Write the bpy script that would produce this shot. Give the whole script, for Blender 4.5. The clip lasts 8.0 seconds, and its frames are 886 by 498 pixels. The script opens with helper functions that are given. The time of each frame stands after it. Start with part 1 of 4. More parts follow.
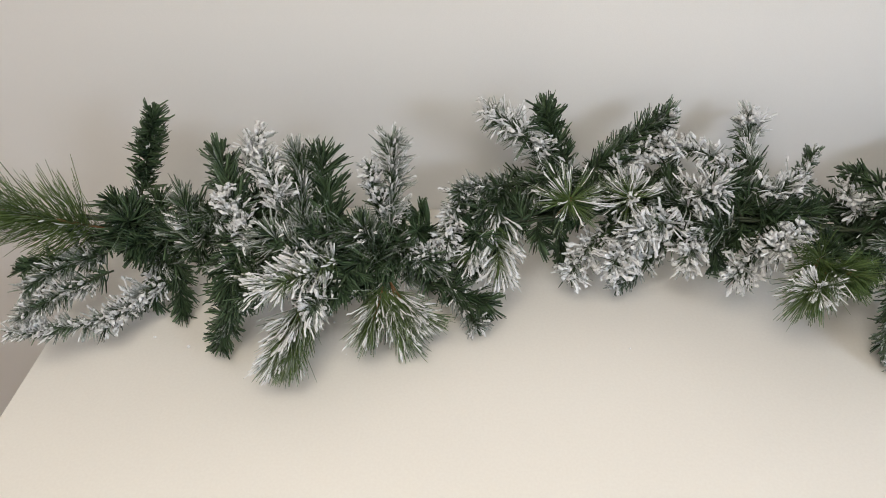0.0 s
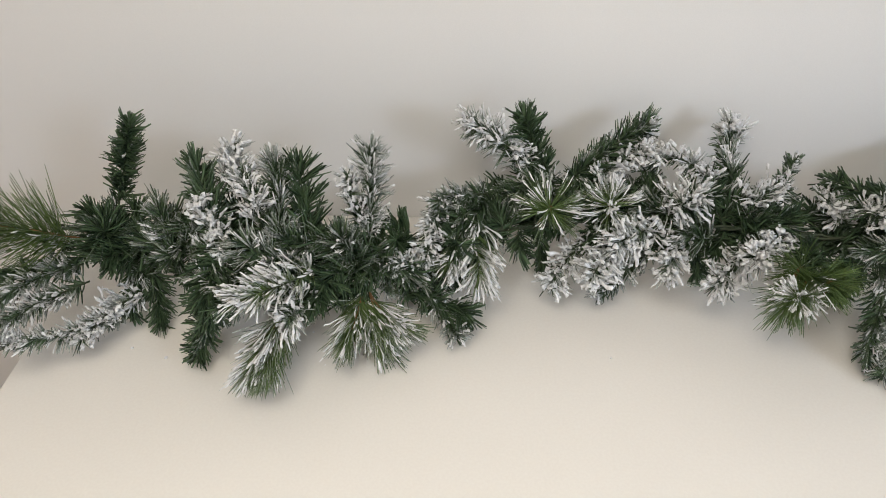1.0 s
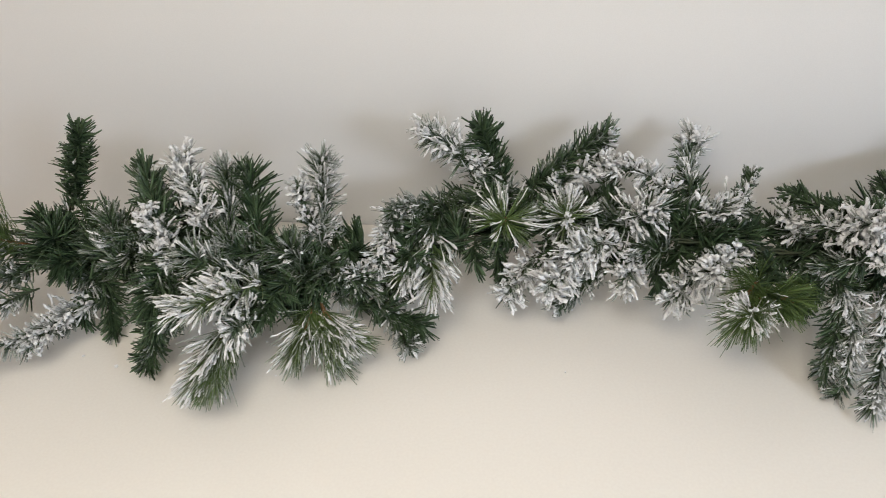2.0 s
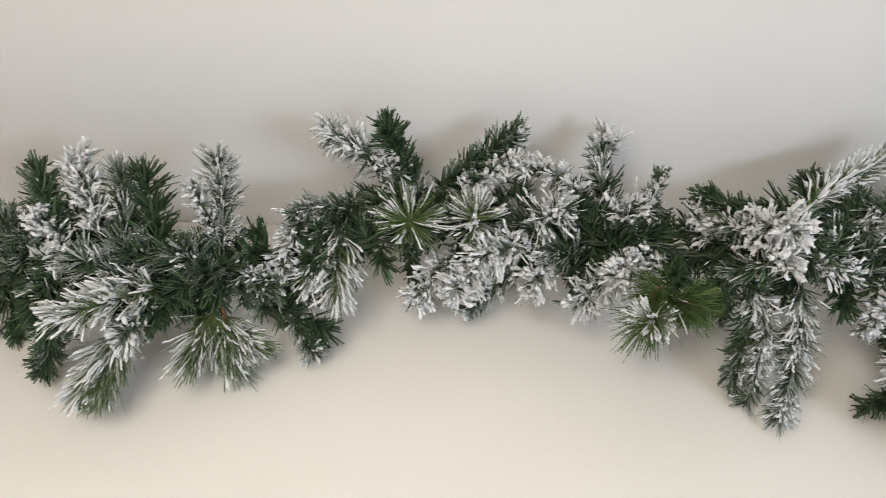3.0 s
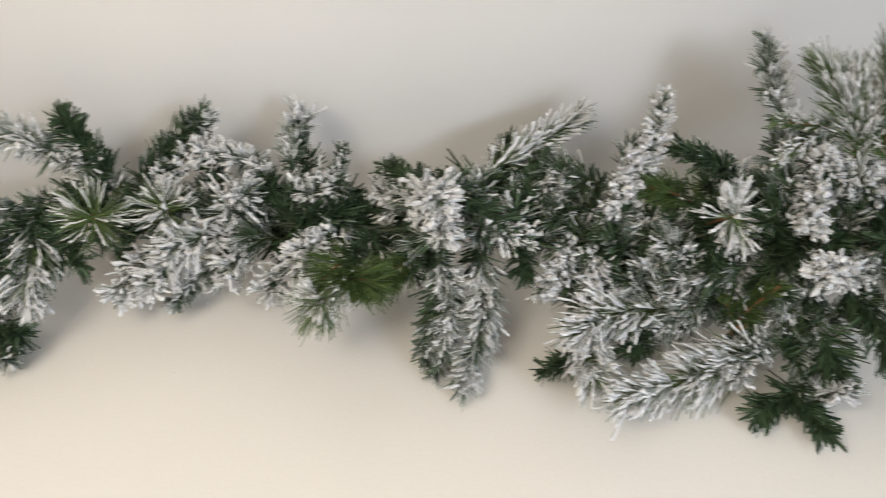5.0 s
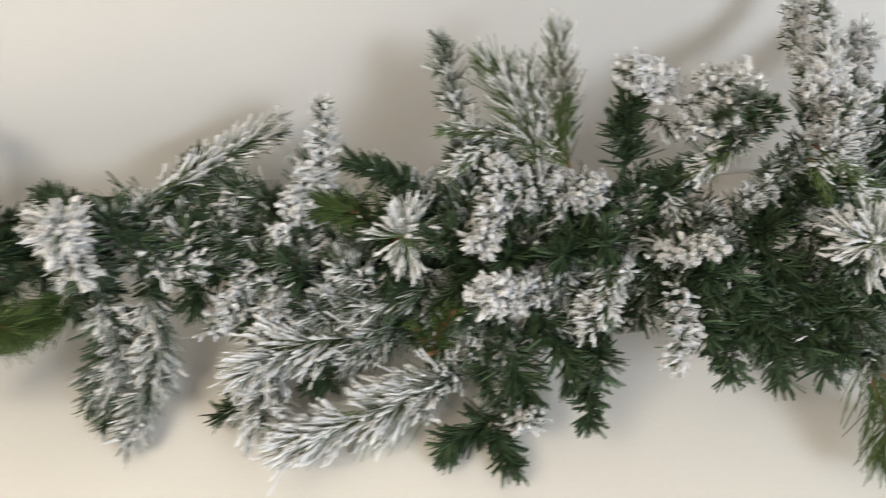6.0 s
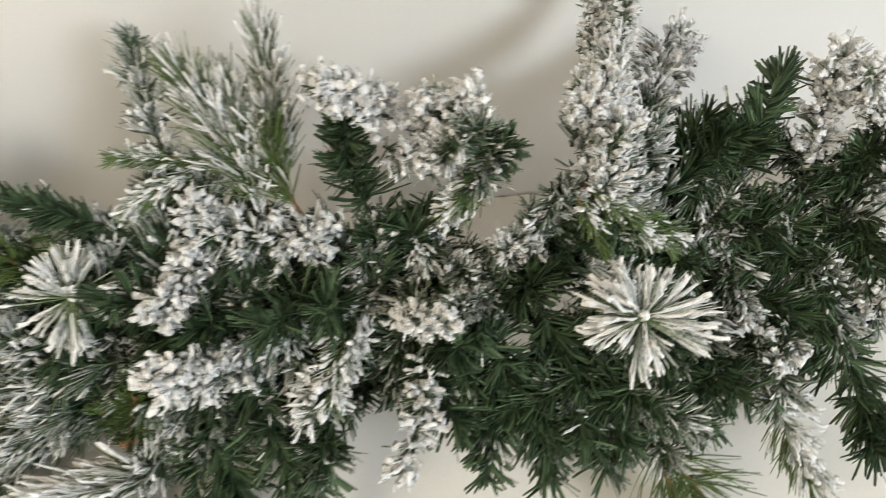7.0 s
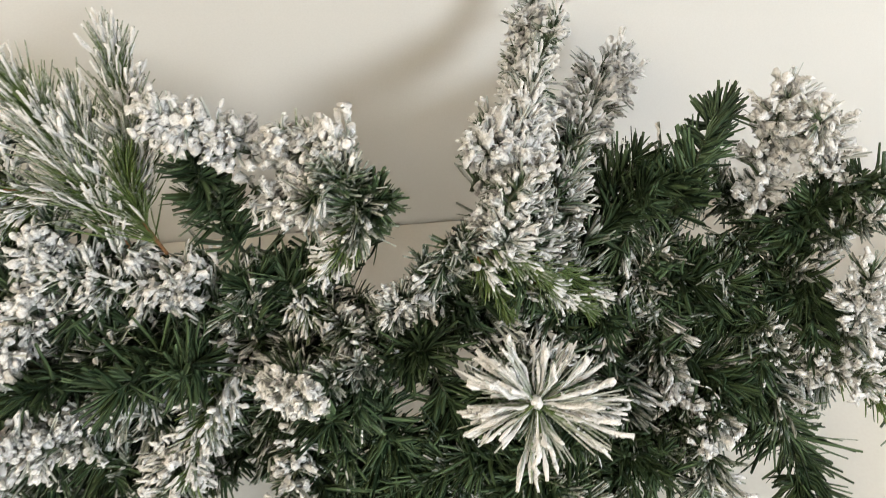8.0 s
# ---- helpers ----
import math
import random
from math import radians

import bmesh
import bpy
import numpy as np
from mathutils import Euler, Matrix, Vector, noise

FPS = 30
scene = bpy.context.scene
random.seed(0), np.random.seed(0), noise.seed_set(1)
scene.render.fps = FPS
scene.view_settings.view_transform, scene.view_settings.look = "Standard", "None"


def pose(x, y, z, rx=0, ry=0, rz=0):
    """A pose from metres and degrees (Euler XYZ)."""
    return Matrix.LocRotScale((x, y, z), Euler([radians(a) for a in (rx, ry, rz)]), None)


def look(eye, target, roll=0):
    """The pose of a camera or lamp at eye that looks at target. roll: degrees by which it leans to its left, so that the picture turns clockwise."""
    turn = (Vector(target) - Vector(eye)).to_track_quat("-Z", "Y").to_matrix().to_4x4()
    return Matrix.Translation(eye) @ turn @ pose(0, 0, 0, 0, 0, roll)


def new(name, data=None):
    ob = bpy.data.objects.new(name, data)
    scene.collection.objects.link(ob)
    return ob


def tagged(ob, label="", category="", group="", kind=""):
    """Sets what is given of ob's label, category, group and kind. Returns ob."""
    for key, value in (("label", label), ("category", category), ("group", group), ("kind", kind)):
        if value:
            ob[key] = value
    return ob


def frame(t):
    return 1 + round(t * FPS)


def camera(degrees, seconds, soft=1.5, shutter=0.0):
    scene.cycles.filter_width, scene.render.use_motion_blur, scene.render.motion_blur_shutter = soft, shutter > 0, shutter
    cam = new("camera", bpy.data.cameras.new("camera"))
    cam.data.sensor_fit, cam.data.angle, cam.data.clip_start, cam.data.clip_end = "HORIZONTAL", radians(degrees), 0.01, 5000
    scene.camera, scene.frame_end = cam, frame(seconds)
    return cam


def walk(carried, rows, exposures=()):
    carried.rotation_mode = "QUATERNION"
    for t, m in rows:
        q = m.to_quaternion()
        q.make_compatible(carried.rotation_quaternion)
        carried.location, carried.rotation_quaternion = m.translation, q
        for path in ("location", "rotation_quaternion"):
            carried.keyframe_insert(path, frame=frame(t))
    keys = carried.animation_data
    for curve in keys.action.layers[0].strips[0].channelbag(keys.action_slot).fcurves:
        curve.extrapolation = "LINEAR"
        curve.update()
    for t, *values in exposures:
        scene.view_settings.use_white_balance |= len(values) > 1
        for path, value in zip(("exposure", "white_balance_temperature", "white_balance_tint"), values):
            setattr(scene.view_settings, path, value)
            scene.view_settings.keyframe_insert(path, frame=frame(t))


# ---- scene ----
cam = camera(61.0, 8.0, 0.65, 0.4)
PATH = [
    (0, (0.159, -0.146, 1.615), (0.013, 1.373, 0.322), -2.2),
    (0.5, (0.167, -0.136, 1.615), (0.03, 1.385, 0.323), -2.2),
    (1, (0.183, -0.131, 1.616), (0.048, 1.394, 0.328), -2.1),
    (2.5, (0.324, -0.082, 1.617), (0.167, 1.439, 0.328), -1.9),
    (3, (0.404, -0.06, 1.604), (0.241, 1.45, 0.303), -2.3),
    (3.5, (0.478, -0.042, 1.605), (0.311, 1.458, 0.293), -3.0),
    (4, (0.554, -0.035, 1.6), (0.395, 1.456, 0.277), -3.7),
    (5.5, (0.95, 0.008, 1.562), (0.952, 1.465, 0.192), -4.2),
    (6, (1.113, 0.065, 1.531), (1.217, 1.504, 0.146), -2.7),
    (6.5, (1.245, 0.152, 1.473), (1.435, 1.556, 0.061), -0.8),
    (7, (1.356, 0.226, 1.448), (1.6, 1.603, 0.018), 1.1),
    (7.5, (1.419, 0.27, 1.421), (1.688, 1.629, -0.022), 2.8),
    (8, (1.448, 0.307, 1.421), (1.724, 1.665, -0.022), 3.7),
]
walk(cam, [(t, look(eye, target, roll)) for t, eye, target, roll in PATH], [(0.0, 0.02, 6000, 13), (3.5, 0.1, 6030, 13), (5.5, 0.17, 6280, 13), (6.5, 0.38, 6500, 10), (7.2, 0.5, 6700, 9), (8.0, 0.54, 6900, 10)])

# ---- light ----
TOP = 0.75                                     # height of the table top
WALL_Y = 0.99                                  # face of the wall behind the table
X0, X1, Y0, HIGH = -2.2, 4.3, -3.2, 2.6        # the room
FILL_WIN = (-1.4, 3.4, 0.15, 2.35)                   # unseen window added for fill in the wall opposite

world = bpy.data.worlds.new("world")
scene.world = world
world.use_nodes = True
sky = world.node_tree.nodes.new("ShaderNodeTexSky")
sky.sky_type, sky.sun_disc = "NISHITA", False
sky.sun_elevation, sky.sun_rotation = radians(35), radians(70)
world.node_tree.links.new(sky.outputs[0], world.node_tree.nodes["Background"].inputs[0])
world.node_tree.nodes["Background"].inputs[1].default_value = 0.1


def area(name, m, sx, sy, watts, colour, shape="RECTANGLE"):
    data = bpy.data.lights.new(name, "AREA")
    data.shape, data.size, data.size_y, data.energy, data.color = shape, sx, sy, watts, colour
    ob = new(name, data)
    ob.matrix_world = m
    return ob


# out of view: key assumed from the wall shadows, second lamp added as fill
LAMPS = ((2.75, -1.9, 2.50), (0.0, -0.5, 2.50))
# broad fill light in an added window, no such source known
area("unseen_window_fill", look(((FILL_WIN[0] + FILL_WIN[1]) / 2, Y0 - 0.02, (FILL_WIN[2] + FILL_WIN[3]) / 2), ((FILL_WIN[0] + FILL_WIN[1]) / 2, 0, (FILL_WIN[2] + FILL_WIN[3]) / 2)),
     FILL_WIN[1] - FILL_WIN[0], FILL_WIN[3] - FILL_WIN[2], 18, (1.0, 0.89, 0.70))
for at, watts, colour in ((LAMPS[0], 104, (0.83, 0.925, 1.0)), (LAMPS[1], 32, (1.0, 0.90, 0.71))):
    area("assumed_ceiling_light", pose(at[0], at[1], at[2] - 0.004), 1.25, 1.25, watts, colour, "DISK")


# ---- materials ----
def material(name, rough=0.5, spec=0.5):
    m = bpy.data.materials.new(name)
    m.use_nodes = True
    b = m.node_tree.nodes["Principled BSDF"]
    b.inputs["Roughness"].default_value = rough
    b.inputs["Specular IOR Level"].default_value = spec
    return m, m.node_tree.nodes, m.node_tree.links, b


def noise_node(nodes, links, scale, detail=3.0, coord=None):
    n = nodes.new("ShaderNodeTexNoise")
    n.inputs["Scale"].default_value, n.inputs["Detail"].default_value = scale, detail
    if coord is None:
        coord = nodes.new("ShaderNodeTexCoord").outputs["Object"]
    links.new(coord, n.inputs["Vector"])
    return n.outputs["Fac"]


def ramp(nodes, links, fac, stops):
    r = nodes.new("ShaderNodeValToRGB")
    e = r.color_ramp.elements
    for i, (at, c) in enumerate(stops):
        el = e[i] if i < 2 else e.new(at)
        el.position, el.color = at, (*c, 1)
    links.new(fac, r.inputs[0])
    return r.outputs[0]


def mixed(nodes, links, fac, a, b):
    m = nodes.new("ShaderNodeMix")
    m.data_type = "RGBA"
    for socket, v in ((m.inputs[0], fac), (m.inputs[6], a), (m.inputs[7], b)):
        if isinstance(v, (int, float)):
            socket.default_value = v
        elif isinstance(v, tuple):
            socket.default_value = (*v, 1)
        else:
            links.new(v, socket)
    return m.outputs[2]


def bump(nodes, links, bsdf, height, strength, distance):
    b = nodes.new("ShaderNodeBump")
    b.inputs["Strength"].default_value, b.inputs["Distance"].default_value = strength, distance
    links.new(height, b.inputs["Height"])
    links.new(b.outputs[0], bsdf.inputs["Normal"])


def plain(name, dark, light, scale, rough, fine=400, relief=0.05, distance=0.001, spec=0.5):
    """A painted or bare surface: blotches at two scales and a fine relief."""
    m, nodes, links, b = material(name, rough, spec)
    big = ramp(nodes, links, noise_node(nodes, links, scale), [(0.3, dark), (0.7, light)])
    small = noise_node(nodes, links, fine, 4)
    links.new(mixed(nodes, links, 0.5, big, ramp(nodes, links, small, [(0.35, dark), (0.65, light)])), b.inputs["Base Color"])
    bump(nodes, links, b, small, relief, distance)
    return m


def needle_material(name, dark, light):
    """PVC needle: green that varies from needle to needle, dusted with white flock by the mesh's "dust" amount."""
    m, nodes, links, b = material(name, 0.5, 0.3)
    island = nodes.new("ShaderNodeNewGeometry").outputs["Random Per Island"]
    green = ramp(nodes, links, island, [(0.0, dark), (1.0, light)])
    dust = nodes.new("ShaderNodeAttribute")
    dust.attribute_name = "dust"
    grain = nodes.new("ShaderNodeMath")
    grain.operation, grain.inputs[1].default_value = "MULTIPLY_ADD", 0.8
    links.new(noise_node(nodes, links, 380, 4), grain.inputs[0])
    links.new(dust.outputs["Fac"], grain.inputs[2])
    spread = nodes.new("ShaderNodeMapRange")
    spread.inputs["From Min"].default_value, spread.inputs["From Max"].default_value = 0.72, 1.12
    spread.inputs["To Max"].default_value = 0.9
    links.new(grain.outputs[0], spread.inputs["Value"])
    links.new(mixed(nodes, links, spread.outputs[0], green, (0.54, 0.56, 0.54)), b.inputs["Base Color"])
    rough = nodes.new("ShaderNodeMapRange")
    rough.inputs["To Min"].default_value, rough.inputs["To Max"].default_value = 0.48, 0.95
    links.new(spread.outputs[0], rough.inputs["Value"])
    links.new(rough.outputs[0], b.inputs["Roughness"])
    return m


FIR = needle_material("fir_needle", (0.010, 0.024, 0.011), (0.098, 0.155, 0.077))
PINE = needle_material("pine_needle", (0.042, 0.074, 0.018), (0.140, 0.205, 0.066))


def flock_material():
    m, nodes, links, b = material("flock", 0.95, 0.1)
    island = nodes.new("ShaderNodeNewGeometry").outputs["Random Per Island"]
    base = ramp(nodes, links, island, [(0.0, (0.74, 0.74, 0.75)), (0.5, (0.82, 0.82, 0.84)), (1.0, (0.88, 0.88, 0.90))])
    grain = noise_node(nodes, links, 620, 5)
    links.new(mixed(nodes, links, ramp(nodes, links, grain, [(0.34, (0.5, 0.5, 0.5)), (0.44, (0, 0, 0))]), base, (0.42, 0.46, 0.44)), b.inputs["Base Color"])
    bump(nodes, links, b, grain, 1.0, 0.002)
    b.inputs["Subsurface Weight"].default_value, b.inputs["Subsurface Scale"].default_value = 0.6, 0.0028
    b.inputs["Subsurface Radius"].default_value = (1.0, 1.0, 1.0)
    return m


FLOCK = flock_material()
STEM = plain("stem_green", (0.02, 0.035, 0.02), (0.05, 0.06, 0.03), 60, 0.7, 900, 0.4)
TWIG = plain("stem_brown", (0.13, 0.065, 0.028), (0.24, 0.12, 0.05), 80, 0.7, 900, 0.4)
PAINT = plain("wall_paint", (0.70, 0.69, 0.68), (0.74, 0.73, 0.72), 1.3, 0.7, 520, 0.12, 0.0006, 0.3)
LACQUER = plain("table_lacquer", (0.72, 0.69, 0.645), (0.76, 0.735, 0.69), 2.2, 0.38, 240, 0.03, 0.0005)
CEILING = plain("ceiling_paint", (0.78, 0.78, 0.77), (0.82, 0.82, 0.81), 1.0, 0.85, 300, 0.1)
BOARDS = plain("floor_wood", (0.30, 0.19, 0.10), (0.42, 0.28, 0.16), 5, 0.45, 120, 0.1)
WHITE = plain("white_enamel", (0.76, 0.76, 0.75), (0.8, 0.8, 0.79), 3, 0.4, 300, 0.03)


# ---- building ----
def mesh_object(name, bm, mat, parent=None):
    data = bpy.data.meshes.new(name)
    bm.to_mesh(data)
    bm.free()
    data.materials.append(mat)
    ob = new(name, data)
    if parent:
        ob.parent = parent
    return ob


def part(name, bm, mat, parent, label=""):
    return tagged(mesh_object(name, bm, mat, parent), label)


def box(lo, hi, bevel=0.0):
    bm = bmesh.new()
    size = [h - l for l, h in zip(lo, hi)]
    mid = [(h + l) / 2 for l, h in zip(lo, hi)]
    bmesh.ops.create_cube(bm, size=1, matrix=Matrix.Translation(mid) @ Matrix.Diagonal((*size, 1)))
    if bevel:
        bmesh.ops.bevel(bm, geom=bm.edges[:], offset=bevel, segments=3, affect="EDGES", profile=0.5)
    return bm


def setting(name, bm, mat, label):
    return tagged(mesh_object(name, bm, mat), label, "", "", "structure")


# ---- the room ----
# floor, ceiling and side walls are out of view, added to bounce light
setting("floor", box((X0, Y0, -0.1), (X1, WALL_Y, 0)), BOARDS, "warm brown wooden floor out of view, added for warm bounce light")
setting("ceiling", box((X0 - 0.2, Y0 - 0.2, HIGH), (X1 + 0.2, WALL_Y + 0.2, HIGH + 0.15)), CEILING, "plain white painted ceiling out of view, added for bounce light")
setting("wall_north", box((X0 - 0.2, WALL_Y, -0.1), (X1 + 0.2, WALL_Y + 0.2, HIGH)), PAINT, "plain off-white painted wall behind the table")
setting("wall_west", box((X0 - 0.2, Y0, -0.1), (X0, WALL_Y, HIGH)), PAINT, "plain off-white painted side wall out of view, added for bounce light")
setting("wall_east", box((X1, Y0, -0.1), (X1 + 0.2, WALL_Y, HIGH)), PAINT, "plain off-white painted side wall out of view, added for bounce light")
# wall out of view, built around the added fill opening
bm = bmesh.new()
for lo, hi in (((X0 - 0.2, Y0 - 0.2, -0.1), (FILL_WIN[0], Y0, HIGH)), ((FILL_WIN[1], Y0 - 0.2, -0.1), (X1 + 0.2, Y0, HIGH)),
               ((FILL_WIN[0], Y0 - 0.2, -0.1), (FILL_WIN[1], Y0, FILL_WIN[2])), ((FILL_WIN[0], Y0 - 0.2, FILL_WIN[3]), (FILL_WIN[1], Y0, HIGH))):
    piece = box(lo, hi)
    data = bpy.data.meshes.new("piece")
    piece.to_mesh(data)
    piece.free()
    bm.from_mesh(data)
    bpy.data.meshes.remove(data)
setting("wall_south", bm, PAINT, "unseen off-white painted wall with an added opening for fill light")

# unseen, assumed ceiling lamps that throw the garland's shadows on wall and table
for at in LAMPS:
    lamp = tagged(new("assumed_ceiling_lamp"), "round white ceiling lamp assumed out of view on the ceiling", "lamp", "ceiling lamps")
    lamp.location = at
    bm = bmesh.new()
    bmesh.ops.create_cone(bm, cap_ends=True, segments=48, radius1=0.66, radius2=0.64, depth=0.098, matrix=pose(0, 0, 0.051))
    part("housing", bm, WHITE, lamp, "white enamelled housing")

# ---- the table ----
TABLE_X0, TABLE_X1, TABLE_Y0 = -0.55, 2.75, 0.12
table = tagged(new("console_table"), "long cream-white lacquered table standing against the wall", "table")
table.location = (TABLE_X0, TABLE_Y0, 0)
W, D = TABLE_X1 - TABLE_X0, WALL_Y - 0.003 - TABLE_Y0
part("tabletop", box((0, 0, TOP - 0.036), (W, D, TOP), 0.0015), LACQUER, table, "smooth cream-white lacquered top")
part("side_panel", box((0.012, 0.03, 0.0), (0.048, D - 0.02, TOP - 0.036)), LACQUER, table)
part("side_panel", box((W - 0.048, 0.03, 0.0), (W - 0.012, D - 0.02, TOP - 0.036)), LACQUER, table)
part("back_panel", box((0.048, D - 0.05, 0.1), (W - 0.048, D - 0.03, TOP - 0.036)), LACQUER, table)


# ---- the garland ----
GRAIN = np.random.default_rng(3)
WAVES = GRAIN.normal(size=(10, 3))
WAVES *= (2 * np.pi / GRAIN.uniform(0.0022, 0.007, 10) / np.linalg.norm(WAVES, axis=1))[:, None]
PHASES = GRAIN.uniform(0, 2 * np.pi, 10)


def lumps(p):
    """Smooth unevenness in space with humps of a few millimetres, about -1.5 to 1.5."""
    total = np.zeros(p.shape[:-1])
    for w, f in zip(WAVES, PHASES):
        total += np.sin(p @ w + f)
    return total / math.sqrt(5)


def tubes(centres, radii, side, other, flat=1.0, n=4, uneven=0.0):
    """Vertices and quads of many thin tubes: centres (N, R, 3), radii (N, R), two cross directions (N, 3)."""
    N, R, _ = centres.shape
    a = np.arange(n) * 2 * np.pi / n
    ring = np.cos(a)[None, None, :, None] * side[:, None, None, :] + flat * np.sin(a)[None, None, :, None] * other[:, None, None, :]
    step = radii[:, :, None, None] * ring
    v = centres[:, :, None, :] + step
    if uneven:
        v = v + step * (uneven * lumps(v))[..., None]
    k = np.arange(N)[:, None, None] * R * n + np.arange(R - 1)[None, :, None] * n
    j, j2 = np.arange(n)[None, None, :], (np.arange(n)[None, None, :] + 1) % n
    q = np.stack([k + j, k + j2, k + n + j2, k + n + j], -1).reshape(-1, 4)
    ends = np.arange(N)[:, None] * R * n + (R - 1) * n + np.arange(4)[None, :]
    return v.reshape(-1, 3), np.concatenate([q, ends]) if n == 4 else q


def joined(pieces):
    """Several (vertices, quads) as one."""
    v, q, first = [], [], 0
    for a, b in pieces:
        v.append(a)
        q.append(b + first)
        first += len(a)
    return np.concatenate(v), np.concatenate(q)


def quads_object(name, v, q, mat, parent, label="", dust=None):
    data = bpy.data.meshes.new(name)
    data.vertices.add(len(v))
    data.vertices.foreach_set("co", v.astype(np.float32).ravel())
    data.loops.add(len(q) * 4)
    data.loops.foreach_set("vertex_index", q.astype(np.int32).ravel())
    data.polygons.add(len(q))
    data.polygons.foreach_set("loop_start", np.arange(0, len(q) * 4, 4, dtype=np.int32))
    data.polygons.foreach_set("use_smooth", np.ones(len(q), dtype=bool))
    data.update(calc_edges=True)
    if dust is not None:
        data.attributes.new("dust", "FLOAT", "POINT").data.foreach_set("value", dust.astype(np.float32).ravel())
    data.materials.append(mat)
    ob = new(name, data)
    ob.parent = parent
    return tagged(ob, label)


def unit(v):
    return v / np.maximum(np.linalg.norm(v, axis=-1, keepdims=True), 1e-9)


def spine(a, m, b, u):
    """Points and directions on the curve through a, m, b."""
    a, m, b = (np.array(p, float) for p in (a, m, b))
    c = 2 * m - (a + b) / 2
    u = u[:, None]
    return (1 - u) ** 2 * a + 2 * u * (1 - u) * c + u * u * b, unit(2 * (1 - u) * (c - a) + 2 * u * (b - c) + 1e-9)


garland = tagged(new("garland"), "snow-flocked artificial fir and pine garland lying along the table", "garland")
garland.location = (0, 0, 0)
SPRAY = unit(np.array([0.1, -0.55, 0.83]))
rng = np.random.default_rng(7)
FEET = []          # where the sprigs begin

KINDS = {   # lean from the stem at its foot and tip, needles a metre, half width, how flat, needles in a lock
    "g": (62, 46, 2800, 0.0019, 0.24, 3), "m": (62, 48, 3000, 0.0014, 0.3, 3), "f": (66, 54, 2500, 0.00135, 0.35, 2.4),
    "p": (40, 14, 2500, 0.00080, 0.8, 3), "q": (54, 28, 3000, 0.00075, 0.8, 3), "s": (95, 25, 0, 0.00085, 0.8, 4), "h": (56, 30, 1600, 0.0010, 0.7, 3)}
FINGER = {"g": 0.0017, "m": 0.0019, "f": 0.0024, "p": 0.0016, "q": 0.0009, "s": 0.0019, "h": 0.0020}     # half width of a caked lock
LABELS = {"g": "dark green fir sprig with hardly any flock", "m": "green fir sprig dusted with white flock", "f": "fir sprig thickly flocked white",
          "p": "long-needled pine sprig with white flocked tips", "q": "bright green long-needled pine sprig", "s": "starry pine sprig with white flocked needles", "h": "feathery sprig with long needles flocked white"}


def sprig(kind, a, m, b, r, flock, thin=1.0):
    foot, end, dense, wide, flat, bunch = KINDS[kind]
    r *= {"g": 1.0, "m": 0.97, "f": 0.86}.get(kind, 0.95)
    pine = kind in "pqsh"
    FEET.append(np.array(a))
    long = sum(math.dist(p, q) for p, q in ((a, m), (m, b)))
    count = int(thin * max(1.25 * dense * long, 120 if not pine else 70)) if kind != "s" else 190
    # the needles stick together in small locks
    locks = max(12, int(count / bunch))
    lock = rng.integers(0, locks, count)
    u = 0.95 * rng.uniform(0.03, 1.0, locks) ** (0.9 if not pine else 0.8) if kind != "s" else rng.uniform(0.55, 1.0, locks)
    u = np.clip(u[lock] + rng.normal(0, 0.015, count), 0.03, 1.0)
    at, way = spine(a, m, b, u)
    side = unit(np.cross(way, rng.normal(size=3)[None, :]))
    other = np.cross(way, side)
    turn = rng.uniform(0, 2 * np.pi, locks)[lock] + rng.normal(0, 0.2 if kind != "s" else 0.1, count)
    out = np.cos(turn)[:, None] * side + np.sin(turn)[:, None] * other
    lean = np.radians(foot + (end - foot) * u ** 3 + rng.normal(0, 13 if not pine else 7, locks)[lock] + rng.normal(0, 7, count))
    if not pine:
        lean = np.maximum(lean, np.radians(26))
    if kind == "s":
        lean = np.radians(np.clip(rng.normal(70, 20, locks)[lock] + rng.normal(0, 5, count), 5, 112))
    d0 = unit(np.cos(lean)[:, None] * way + np.sin(lean)[:, None] * out)
    size = r * rng.uniform(0.72, 1.0, locks)[lock] * rng.uniform(0.85, 1.04, count) * (1 - 0.3 * u ** 4)
    if kind == "s":
        size = r * rng.uniform(0.75, 1.05, locks)[lock] * rng.uniform(0.9, 1.02, count)
    elif pine:
        size = r * rng.uniform(0.85, 1.3, count) * (1 - 0.3 * u)
    curl = rng.normal(0, (0.5 if kind == "f" else 0.26) if not pine else 0.1, (locks, 3))[lock] + rng.normal(0, 0.05, (count, 3)) + 0.22 * (0 if kind == "s" else 1) * way
    curl *= np.minimum(1, 0.6 / np.linalg.norm(curl, axis=1))[:, None]

    def along(pick, s):
        """Points at the shares s (N, R) of the picked needles, kept off the table and the wall."""
        c = at[pick][:, None, :] + size[pick][:, None, None] * (s[..., None] * d0[pick][:, None, :] + (s ** 2)[..., None] * curl[pick][:, None, :])
        c[..., 2] = np.maximum(c[..., 2], TOP + 0.004)
        c[..., 1] = np.minimum(c[..., 1], WALL_Y - 0.005)
        return c

    every = np.arange(count)
    s = np.array([0.0, 0.55, 1.0])
    path = along(every, np.tile(s, (count, 1)))
    n1 = unit(np.cross(d0, rng.normal(size=(count, 3))))
    n2 = np.cross(d0, n1)
    w = wide * rng.uniform(0.75, 1.2, count)
    v, q = tubes(path, w[:, None] * np.array([0.75, 1.0, 0.7])[None, :], n1, n2, flat, 3)
    # flock lies where the needle faces the spray, in patches, more towards the tip
    face = d0 @ SPRAY
